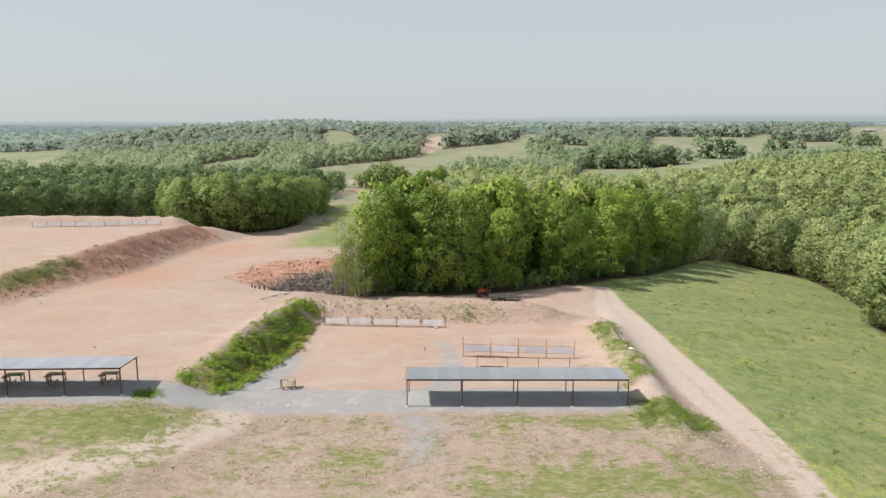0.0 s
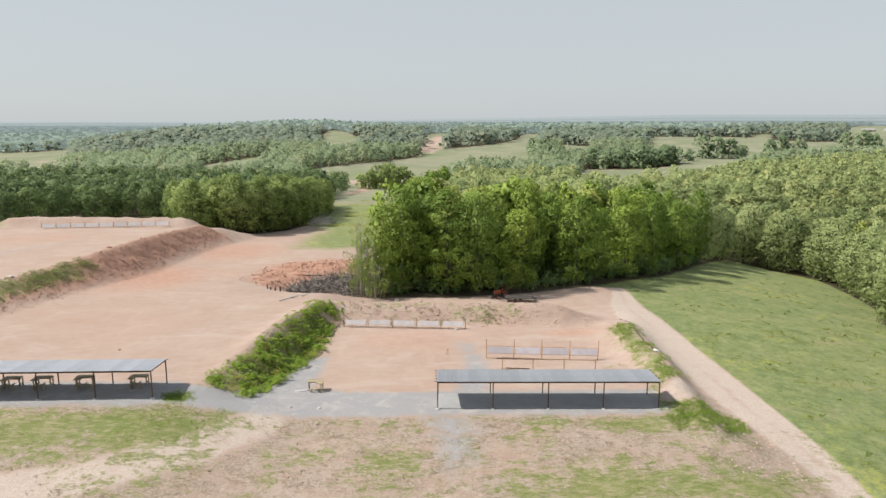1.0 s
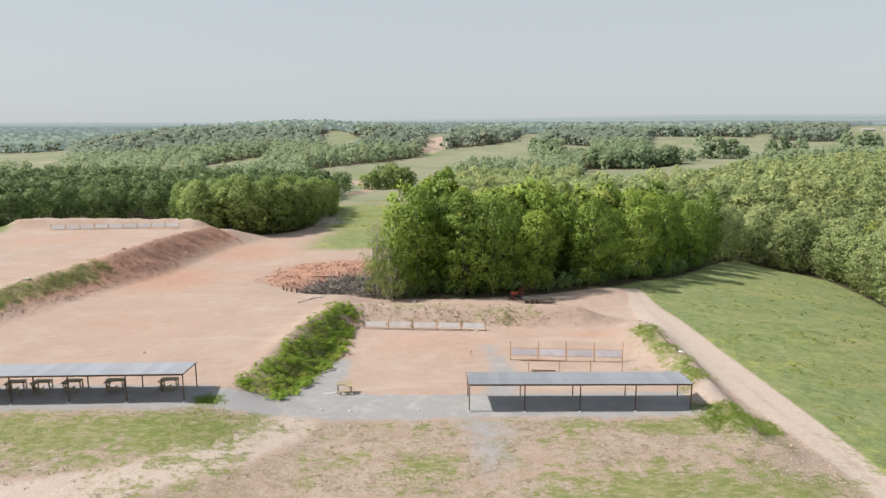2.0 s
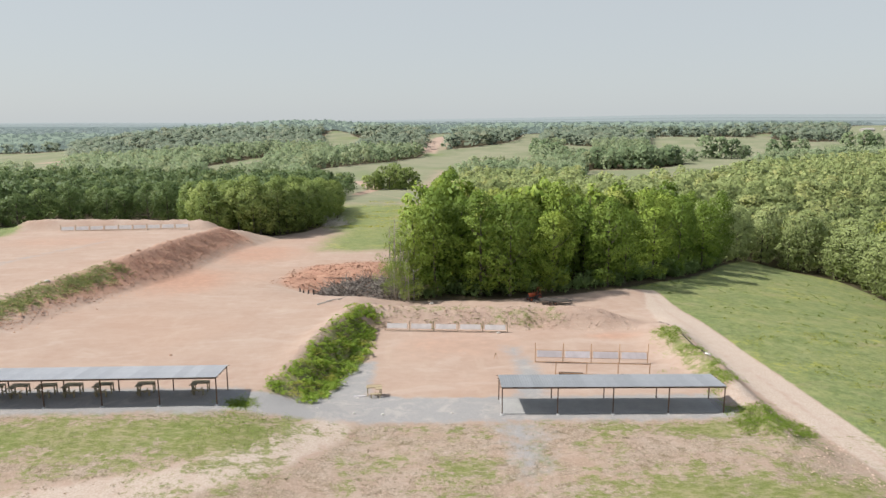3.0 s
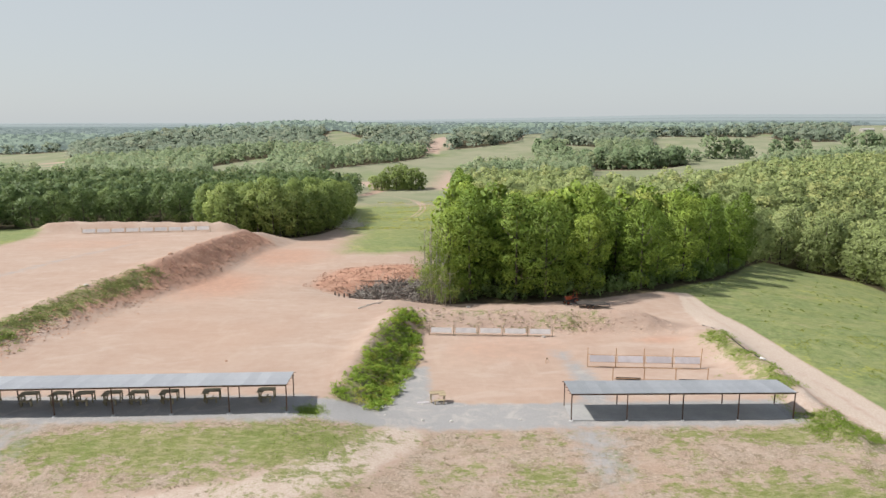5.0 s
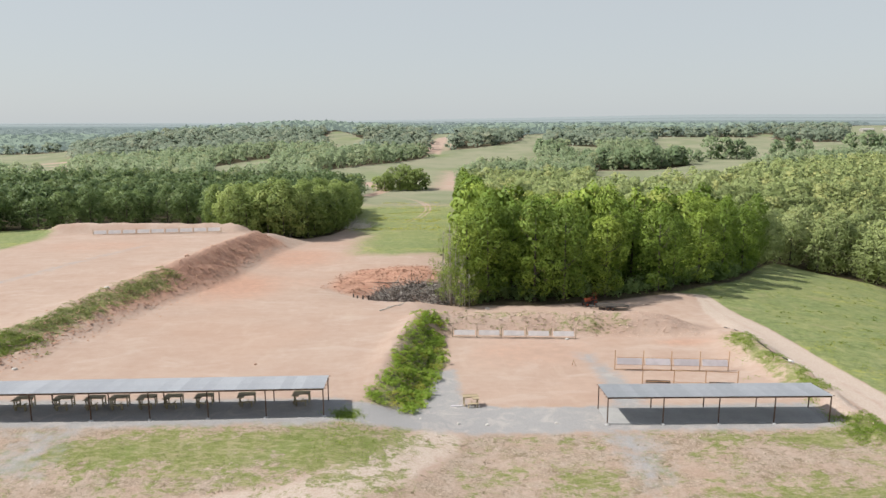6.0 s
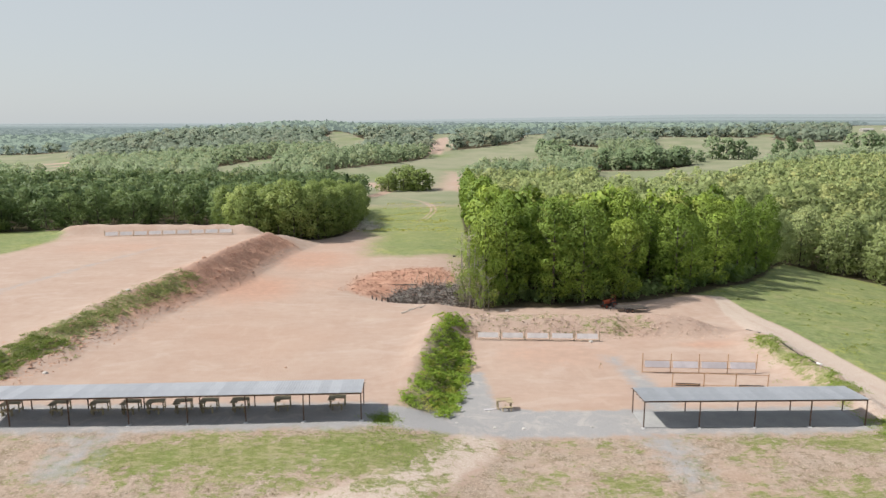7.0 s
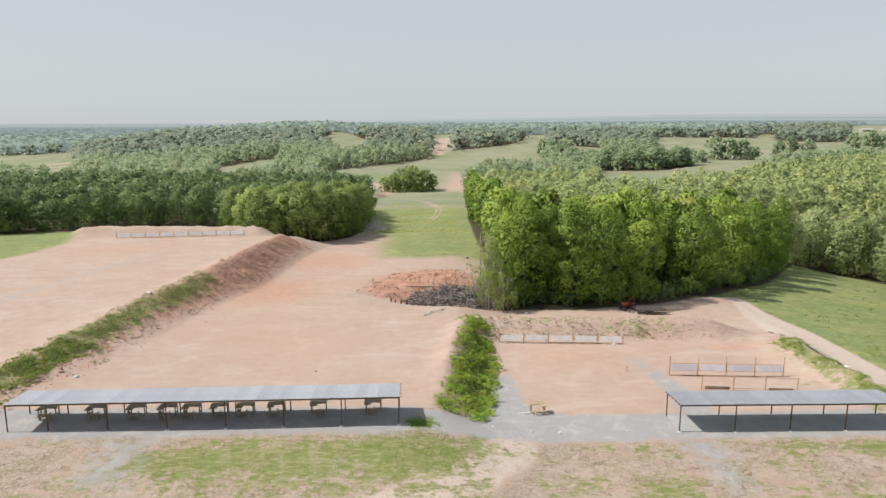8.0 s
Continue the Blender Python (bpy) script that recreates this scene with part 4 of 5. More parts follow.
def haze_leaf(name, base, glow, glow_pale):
    """Woods more than a kilometre away; the bright air before them is added as leaf emission."""
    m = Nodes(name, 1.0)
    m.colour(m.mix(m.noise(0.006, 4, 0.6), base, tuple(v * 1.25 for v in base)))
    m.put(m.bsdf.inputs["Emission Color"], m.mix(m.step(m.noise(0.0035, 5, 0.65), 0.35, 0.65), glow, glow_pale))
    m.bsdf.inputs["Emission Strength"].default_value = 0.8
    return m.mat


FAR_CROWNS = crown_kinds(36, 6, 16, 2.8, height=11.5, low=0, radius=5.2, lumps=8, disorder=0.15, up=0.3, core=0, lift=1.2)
woods("backdrop", 36, FAR_CROWNS, [(1100, 1350, 18.0, 1.75), (1350, 1700, 21.0, 2.1)], haze_leaf("haze_leaf", (0.085, 0.112, 0.070), (0.180, 0.228, 0.214), (0.210, 0.258, 0.244)), "grey-green woods far across the country, haze added as glow")
woods("backdrop", 46, FAR_CROWNS, [(1700, 2700, 32.0, 3.2)], haze_leaf("haze_leaf_far", (0.040, 0.052, 0.040), (0.232, 0.288, 0.288), (0.262, 0.316, 0.318)), "blue-grey woods close to the horizon, haze added as glow")


def far_ridge(y, base, rise, colour, glow, seed, climb=0.0):
    """A wooded ridge on the horizon, too far off to shift."""
    rng = np.random.default_rng(seed)
    xs = np.arange(-0.8 * y - 200, 0.8 * y + 200, 14.0)
    p = rng.uniform(0, 6.28, 5)
    top = base + rise * (0.5 + 0.3 * np.sin(xs / 900 + p[0]) + 0.2 * np.sin(xs / 340 + p[1])) + rng.uniform(-0.8, 0.8, len(xs)) + climb * ss(-0.3 * y, 0.45 * y, xs)
    bm = bmesh.new()
    rows = [[bm.verts.new((x, y + dy, z)) for x, z in zip(xs, zs)] for dy, zs in ((0, np.full(len(xs), -70.0)), (0, top * 0.7), (25, top), (160, top * 0.6))]
    for a, b in zip(rows, rows[1:]):
        for k in range(len(xs) - 1):
            bm.faces.new((a[k], a[k + 1], b[k + 1], b[k]))
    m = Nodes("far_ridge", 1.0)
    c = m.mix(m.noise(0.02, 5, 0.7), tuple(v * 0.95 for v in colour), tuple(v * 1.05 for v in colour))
    # haze is painted in: a near-black ridge emits the blue-grey of the air
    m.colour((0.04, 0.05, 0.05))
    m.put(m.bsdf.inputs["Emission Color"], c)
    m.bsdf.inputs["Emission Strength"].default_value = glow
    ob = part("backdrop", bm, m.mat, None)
    return tagged(ob, "wooded ridge on the horizon, hazy blue-green glow added", "distance", kind="structure")


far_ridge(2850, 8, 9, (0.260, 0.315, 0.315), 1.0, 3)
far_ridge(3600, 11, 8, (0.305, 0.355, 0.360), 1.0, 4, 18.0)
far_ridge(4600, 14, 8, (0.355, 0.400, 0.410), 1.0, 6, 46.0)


def undergrowth():
    """Shrubs and low boughs along the foot of the wood."""
    rng, out = np.random.default_rng(44), []
    kinds = [leaves_of(rng, np.array([(rng.normal() * 0.7, rng.normal() * 0.5, rng.uniform(0.3, 2.4), rng.uniform(0.5, 0.9), rng.uniform(0.5, 0.9)) for j in range(6)]), 150, 0.2) for k in range(6)]
    for (x1, y1), (x2, y2) in zip(CLUMP_EDGE, CLUMP_EDGE[1:]):
        length = math.hypot(x2 - x1, y2 - y1)
        for s in np.arange(0, length, 0.8):
            f, off = s / length, rng.uniform(0.8, 5.0)
            x, y = x1 + f * (x2 - x1) - (y2 - y1) / length * off, y1 + f * (y2 - y1) + (x2 - x1) / length * off
            out.append(kinds[int(rng.integers(0, 6))] * rng.uniform(0.7, 1.3) + np.array((x, y, H(x, y))))
    # the darkened leaf stands in for deep shade under the wood's edge
    tagged(new("undergrowth", quads_mesh("undergrowth", np.concatenate(out), LEAF_DARKENED)), "dense green undergrowth along the foot of a wood", "undergrowth", kind="stuff")


undergrowth()


# ---- shelters ----
def roof_sheet(width, y0, y1, z0, z1, ribs):
    """One ribbed metal sheet."""
    bm = bmesh.new()
    prof = []
    step = width / ribs
    for k in range(ribs):
        a = k * step
        prof += [(a, 0.0), (a + step * 0.62, 0.0), (a + step * 0.72, 0.015), (a + step * 0.90, 0.015)]
    prof.append((width, 0.0))
    lay = []
    for t in (0.0, -0.012):
        lay.append([[bm.verts.new((px, y, z + pz + t)) for px, pz in prof] for y, z in ((y0, z0), (y1, z1))])
    top, low = lay
    for i in range(len(prof) - 1):
        bm.faces.new((top[0][i], top[0][i + 1], top[1][i + 1], top[1][i]))
        bm.faces.new((low[0][i], low[1][i], low[1][i + 1], low[0][i + 1]))
        bm.faces.new((top[0][i], low[0][i], low[0][i + 1], top[0][i + 1]))
        bm.faces.new((top[1][i], top[1][i + 1], low[1][i + 1], low[1][i]))
    return bm


def shelter(m, posts, depth, high_front, high_back, label, footings, sheet=0.92, spill=0.22, roof=ROOF_METAL):
    """A long open shelter: steel posts, beams, purlins and a ribbed roof that falls to the back."""
    top = empty("shelter", m)
    tagged(top, label, "shelter", "range shelters")
    length = posts[-1]
    pm = mesh_of(box(bmesh.new(), (0, 0, high_front / 2 - 0.15), (0.09, 0.09, high_front + 0.3), None, 0.01), "post", STEEL_BROWN)
    pb = mesh_of(box(bmesh.new(), (0, 0, high_back / 2 - 0.15), (0.09, 0.09, high_back + 0.3), None, 0.01), "post", STEEL_BROWN)
    foot = mesh_of(footing_lump(), "footing", CONCRETE, True)
    for x in posts:
        for me, y in ((pm, 0.0), (pb, depth)):
            ob = new("post", me)
            ob.parent, ob.location = top, (x, y, 0)
            if footings and y == 0.0:
                f = new("footing", foot)
                f.parent, f.location, f.rotation_euler = top, (x, -0.05, -0.02), (0, 0, x * 1.7)
                f.scale = (1.0, 0.9 + 0.2 * math.sin(x), 0.9)
    slope = math.atan2(high_back - high_front, depth)
    part("beam", boxed((length / 2, 0, high_front + 0.03), (length + 0.1, 0.07, 0.12)), STEEL_BROWN, top, "brown steel front beam")
    part("beam", boxed((length / 2, depth, high_back + 0.03), (length + 0.1, 0.07, 0.12)), STEEL_BROWN, top, "brown steel back beam")
    for x in posts:
        part("rafter", boxed((x, depth / 2, (high_front + high_back) / 2 + 0.06), (0.07, depth, 0.09), Matrix.Rotation(slope, 4, "X")), STEEL_BROWN, top)
    for k in range(5):
        f = k / 4
        part("purlin", boxed((length / 2, depth * f, high_front + (high_back - high_front) * f + 0.125), (length + 0.1 + 2 * spill, 0.06, 0.05)), STEEL_BROWN, top)
    n = round((length + 0.16) / sheet)
    w = (length + 0.16) / n
    me = mesh_of(roof_sheet(w, -0.14, depth + 0.14, high_front + 0.165, high_back + 0.145, 4), "roof_sheet", roof)
    for k in range(n):
        ob = new("roof_sheet", me)
        ob.parent, ob.location = top, (-0.08 + k * w, 0, 0.003 * (k % 2))
    return top


def footing_lump():
    bm = bmesh.new()
    bmesh.ops.create_icosphere(bm, subdivisions=2, radius=0.22)
    for v in bm.verts:
        v.co.z = v.co.z * 0.5
        v.co *= 1 + 0.2 * noise.noise(v.co * 6)
    return bm


shelter(pose(0.0, 56.55, 0.0, 0, 0, -2.0), [0, 4.88, 9.76, 14.64, 19.52], 3.43, 2.40, 2.15, "long open shelter with brown steel posts and a grey ribbed roof", True)
shelter(pose(-56.62, 55.8, 1.74, 0, 0.15, 0.15), [0, 3.25] + [3.25 + 4.81 * k for k in range(1, 7)], 3.45, 2.36, 2.10, "long open shelter with grey ribbed roof over a row of benches", True, roof=ROOF_SHEEN)

slab = part("concrete_slab", boxed((9.7, 1.75, -0.10), (19.3, 3.3, 0.25), None, 0.02), SLAB, None)
slab.matrix_basis = pose(0.0, 56.55, 0.0, 0, 0, -2.0)
tagged(slab, "pale concrete slab beneath an open shelter", "slab", kind="structure")


# ---- benches ----
def shooting_bench(name, m, wood, label, group="", seat_side=-1):
    """A shooting bench: a stepped top on three braced legs with a seat."""
    top = empty(name, m)
    tagged(top, label, "bench", group)
    for k in range(4):
        part("top_board", boxed((0.0, 0.28 + 0.19 * k, 0.84), (1.5 - 0.12 * (k == 3), 0.18, 0.04), None, 0.006), wood, top)
    for k in range(3):
        part("top_board", boxed((-0.42 * -seat_side, 0.12 - 0.19 * k, 0.84), (0.62, 0.18, 0.04), None, 0.006), wood, top)
    for x, y in ((-0.62, 0.3), (-0.62, 0.82), (0.66, 0.32), (0.66, 0.82), (0.42 * seat_side * 1.25, -0.2)):
        part("leg", boxed((x, y, 0.40), (0.09, 0.09, 0.84), None, 0.008), wood, top)
    part("brace", boxed((0.02, 0.57, 0.70), (1.32, 0.05, 0.13), None, 0.006), wood, top)
    part("brace", boxed((0.66, 0.57, 0.25), (0.05, 0.55, 0.09), None, 0.006), wood, top)
    part("brace", boxed((-0.62, 0.2, 0.22), (0.05, 1.0, 0.09), None, 0.006), wood, top)
    part("seat", boxed((0.1, -0.42, 0.46), (1.0, 0.30, 0.045), None, 0.008), wood, top)
    for x in (-0.3, 0.5):
        part("seat_leg", boxed((x, -0.42, 0.21), (0.08, 0.26, 0.46), None, 0.008), wood, top)
    part("stretcher", boxed((0.1, 0.05, 0.30), (0.07, 1.0, 0.09), None, 0.006), wood, top)
    return top


first = None
for k, x in enumerate((-54.9, -50.8, -47.4, -44.8, -42.7, -40.3, -38.1, -35.4, -31.7, -26.95)):
    y = 58.35 + 0.25 * (k / 9)
    m = pose(x + 0.1, y, H(x, y) + 0.0, 0, 0, (k * 37) % 11 - 5)
    if first is None:
        first = shooting_bench("shooting_bench", m, TIMBER_BENCH, "weathered olive-brown wooden shooting bench under a long shelter", "benches under the shelter")
    else:
        copy_thing(first, m)
shooting_bench("shooting_bench", pose(-11.5, 61.5, H(-11.5, 61.5), 0, 0, 4), TIMBER, "pale wooden shooting bench standing alone on gravel", "", 1)
plank = part("plank", boxed((0, 0, 0.05), (1.1, 0.24, 0.08), None, 0.01), BOARD, None)
plank.matrix_basis = pose(-12.9, 61.6, H(-12.9, 61.6), 0, 0, 6)
tagged(plank, "short white plank lying on gravel beside a bench", "plank")


# ---- target frames ----
def target_frame(a, b, bays, post_high, timber, boards, rails, label, post_wide=0.09, board_gap=0.25, tilt=0.0):
    """A row of posts with boards and rails between. boards: (low, high, bays that carry one); rails: heights."""
    (x1, y1), (x2, y2) = a, b
    length, turn = math.hypot(x2 - x1, y2 - y1), math.degrees(math.atan2(y2 - y1, x2 - x1))
    base = H((x1 + x2) / 2, (y1 + y2) / 2)
    top = empty("target_frame", pose(x1, y1, base, 0, 0, turn))
    tagged(top, label, "target frame", "target frames")
    gap = length / bays
    for k in range(bays + 1):
        f = k / bays
        dz = H(x1 + f * (x2 - x1), y1 + f * (y2 - y1)) - base
        lean = 1.5 * math.sin(k * 2.1 + x1)
        part("post", boxed((k * gap, 0, dz + post_high / 2 - 0.15), (post_wide, post_wide, post_high + 0.3), Matrix.Rotation(radians(lean), 4, "Y"), 0.008), timber, top)
    for z in rails:
        for k in range(bays):
            part("rail", boxed(((k + 0.5) * gap, -0.07, z), (gap, 0.045, 0.06), None, 0.006), timber, top)
    low, high, which, wood = boards
    for k in which:
        part("board", boxed(((k + 0.5) * gap, 0.03 - 0.7 * (high - low) * abs(math.sin(radians(tilt))) - 0.06 * (tilt != 0), (low + high) / 2 + 0.02 * math.sin(k * 3.1)), (gap - 2 * board_gap, 0.03, high - low), Matrix.Rotation(radians(tilt), 4, "X"), 0.005), wood, top)
    return top


target_frame((-11.7, 88.6), (4.5, 87.0), 5, 1.45, TIMBER_OLD, (0.42, 1.08, range(5), BOARD_DULL), (0.12,), "row of white target boards on weathered posts before a backstop", 0.08, 0.28, -24)
target_frame((6.1, 74.8), (18.7, 73.4), 4, 2.3, TIMBER_ORANGE, (0.70, 1.44, range(4), BOARD), (1.47, 0.62, 0.06), "orange-brown timber target frame with white boards", 0.085, 0.2, -24)
target_frame((7.2, 68.6), (16.8, 67.25), 3, 1.55, TIMBER_ORANGE, (0.02, 0.32, (0, 2), DARK_STEEL), (1.47, 0.22), "low timber target frame with dark steel plates", 0.085, 0.35)
target_frame((-96.0, 173.0), (-65.6, 176.5), 9, 1.45, TIMBER_OLD, (0.30, 1.20, range(9), BOARD_DULL), (0.12,), "long row of white target boards on the upper range", 0.10, 0.26, -28)


# a small timber stand, like a sawhorse, with a wooden plate
def steel_target(x, y):
    top = empty("steel_target", pose(x, y, H(x, y), 0, 0, 15) @ Matrix.Scale(0.7, 4))
    tagged(top, "small brown target stand on bare earth", "target")
    for s in (-1, 1):
        bm = tube(bmesh.new(), [(s * 0.32, -0.2, -0.03), (s * 0.06, 0, 0.95)], [0.03, 0.03], 6)
        part("leg", bm, TIMBER_ORANGE, top)
    part("leg", tube(bmesh.new(), [(0, 0.5, -0.03), (0, 0, 0.95)], [0.03, 0.03], 6), TIMBER_ORANGE, top)
    part("plate", boxed((0, -0.04, 0.84), (0.24, 0.02, 0.26), None, 0.008), TIMBER_OLD, top)


steel_target(1.7, 76.3)


# ---- trailer and tractor ----
def wheel(parent, x, y, r, w, hub):
    bm = bmesh.new()
    sides, ring = 20, []
    for off, rr in ((-w / 2, r * 0.62), (-w / 2, r * 0.93), (-w / 3, r), (w / 3, r), (w / 2, r * 0.93), (w / 2, r * 0.62)):
        ring.append([bm.verts.new((rr * math.cos(6.2832 * k / sides), off, rr * math.sin(6.2832 * k / sides))) for k in range(sides)])
    for a, b in zip(ring, ring[1:]):
        for k in range(sides):
            bm.faces.new((a[k], a[(k + 1) % sides], b[(k + 1) % sides], b[k]))
    tyre = part("wheel", bm, RUBBER, parent, smooth=True)
    tyre.location = (x, y, r)
    bm = tube(bmesh.new(), [(0, -w * 0.42, 0), (0, w * 0.42, 0)], [r * 0.63, r * 0.63], 16)
    part("rim", bm, hub, tyre)


def trailer():
    x, y = 13.9, 104.4
    top = empty("flatbed_trailer", pose(x, y, H(x, y) + 0.02, 0, 0, -9) @ Matrix.Scale(0.86, 4))
    tagged(top, "dark flatbed trailer with two axles parked beside the wood", "trailer")
    for k in range(9):
        part("deck_board", boxed((0.2, -0.92 + 0.23 * k, 0.80), (5.2, 0.215, 0.05), None, 0.006), DECK, top)
    for s in (-1, 1):
        part("side_rail", boxed((0.2, s * 1.06, 0.76), (5.3, 0.07, 0.16), None, 0.01), DARK_STEEL, top)
        part("fender", boxed((0.1, s * 1.22, 0.80), (1.85, 0.26, 0.05), None, 0.02), DARK_STEEL, top)
        part("ramp", boxed((3.25, s * 0.6, 0.62), (0.95, 0.6, 0.06), Matrix.Rotation(radians(16), 4, "Y"), 0.01), DARK_STEEL, top)
        for ax in (-0.35, 0.55):
            wheel(top, ax, s * 1.22, 0.36, 0.22, STEEL_BROWN)
        part("tongue", tube(bmesh.new(), [(-2.4, s * 0.7, 0.68), (-3.5, 0, 0.58)], [0.06, 0.06], 6), DARK_STEEL, top)
    part("front_rail", boxed((-2.42, 0, 0.88), (0.07, 2.1, 0.3), None, 0.01), DARK_STEEL, top)
    part("jack", tube(bmesh.new(), [(-3.2, 0, 0.0), (-3.2, 0, 0.95)], [0.05, 0.04], 6), DARK_STEEL, top)


def tractor():
    x, y = 11.5, 106.8
    top = empty("compact_tractor", pose(x, y, H(x, y) + 0.01, 0, 0, 200))
    tagged(top, "small orange tractor parked in shade behind a trailer", "tractor")
    part("hood", boxed((0.55, 0, 1.0), (1.15, 0.56, 0.55), None, 0.08), ORANGE, top)
    part("grille", boxed((1.14, 0, 0.95), (0.04, 0.44, 0.4), None, 0.01), DARK_STEEL, top)
    part("chassis", boxed((0.2, 0, 0.55), (1.9, 0.4, 0.32), None, 0.04), DARK_STEEL, top)
    for s in (-1, 1):
        part("fender", boxed((-0.55, s * 0.55, 1.12), (0.9, 0.3, 0.08), None, 0.03), ORANGE, top)
        part("roll_bar", tube(bmesh.new(), [(-0.75, s * 0.42, 0.9), (-0.8, s * 0.42, 2.0)], [0.035, 0.035], 6), ORANGE, top)
        wheel(top, -0.55, s * 0.62, 0.55, 0.3, ORANGE)
        wheel(top, 0.85, s * 0.5, 0.34, 0.22, ORANGE)
    part("roll_bar", boxed((-0.8, 0, 2.0), (0.07, 0.9, 0.07), None, 0.01), ORANGE, top)
    part("seat", boxed((-0.5, 0, 1.0), (0.42, 0.46, 0.12), None, 0.03), RUBBER, top)
    part("seat_back", boxed((-0.72, 0, 1.25), (0.1, 0.46, 0.42), None, 0.03), RUBBER, top)
    part("steering_wheel", tube(bmesh.new(), [(0.0, 0, 1.1), (-0.15, 0, 1.4), (-0.17, 0, 1.42)], [0.02, 0.02, 0.17], 10), RUBBER, top)


trailer()
tractor()


# ---- small things on the ground ----
def rock(name, x, y, size, material, label, seed, flat=0.65, sink=0.25):
    bm = bmesh.new()
    bmesh.ops.create_icosphere(bm, subdivisions=2, radius=size)
    for v in bm.verts:
        v.co *= 1 + 0.32 * noise.noise(v.co * (1.3 / size) + Vector((seed * 7.1, 0, 0)))
        v.co.z *= flat
    ob = part(name, bm, material, None)
    ob.matrix_basis = pose(x, y, H(x, y) + size * flat * (1 - 2 * sink) * 0.6, 0, 0, seed * 67)
    return tagged(ob, label, "rock")


for k, (x, y, s) in enumerate(((-13.0, 56.9, 0.15), (-10.5, 56.9, 0.18), (-13.0, 61.0, 0.14), (-4.4, 57.0, 0.14), (-16.3, 57.6, 0.11))):
    rock("rock", x, y, s, STONE, "pale lump of concrete lying on gravel", k)
for k, (x, y, s) in enumerate(((-5.1, 105.7, 0.34), (0.6, 95.6, 0.22), (-2.7, 95.4, 0.26), (6.5, 95.3, 0.25))):
    rock("rock", x, y, s, STONE, "pale rock on the crest of an earth bank", 20 + k)
for k, (x, y, s) in enumerate(((-60.6, 98.5, 0.34), (-61.6, 97.6, 0.22), (-57.2, 68.9, 0.26), (-56.4, 121, 0.4), (-33.4, 70.2, 0.16))):
    rock("rock", x, y, s, STONE if k < 3 else CLOD, "rough pale rock on an earth bank", 40 + k)
rock("sandbag", 3.3, 86.7, 0.3, STONE, "pale sandbag slumped beside target boards", 61, 0.5)


def pipe_end():
    bm = bmesh.new()
    n = 16
    ring = [[bm.verts.new((x, r * math.cos(6.2832 * k / n), r * math.sin(6.2832 * k / n))) for k in range(n)] for x, r in ((-0.3, 0.08), (-0.3, 0.1), (0.3, 0.1), (0.3, 0.08))]
    for a, b in zip(ring, ring[1:] + ring[:1]):
        for k in range(n):
            bm.faces.new((a[k], b[k], b[(k + 1) % n], a[(k + 1) % n]))
    ob = part("drain_pipe", bm, WHITE, None, smooth=True)
    x, y = 24.6, 71.2
    ob.matrix_basis = pose(x, y, H(x, y) + 0.09, 0, 8, -38)
    tagged(ob, "short white plastic drain pipe on a grassy bank", "pipe")


pipe_end()


# ---- brush heap in the hollow ----
def crooked(rng, bm, start, way, length, r, sides=5, bend=0.25):
    pts, p, d = [], Vector(start), Vector(way).normalized()
    n = 4
    for k in range(n + 1):
        pts.append(p.copy())
        d = (d + Vector(rng.normal(size=3)) * bend * 0.5).normalized()
        p = p + d * length / n
    tube(bm, pts, [r * (1 - 0.75 * k / n) for k in range(n + 1)], sides)


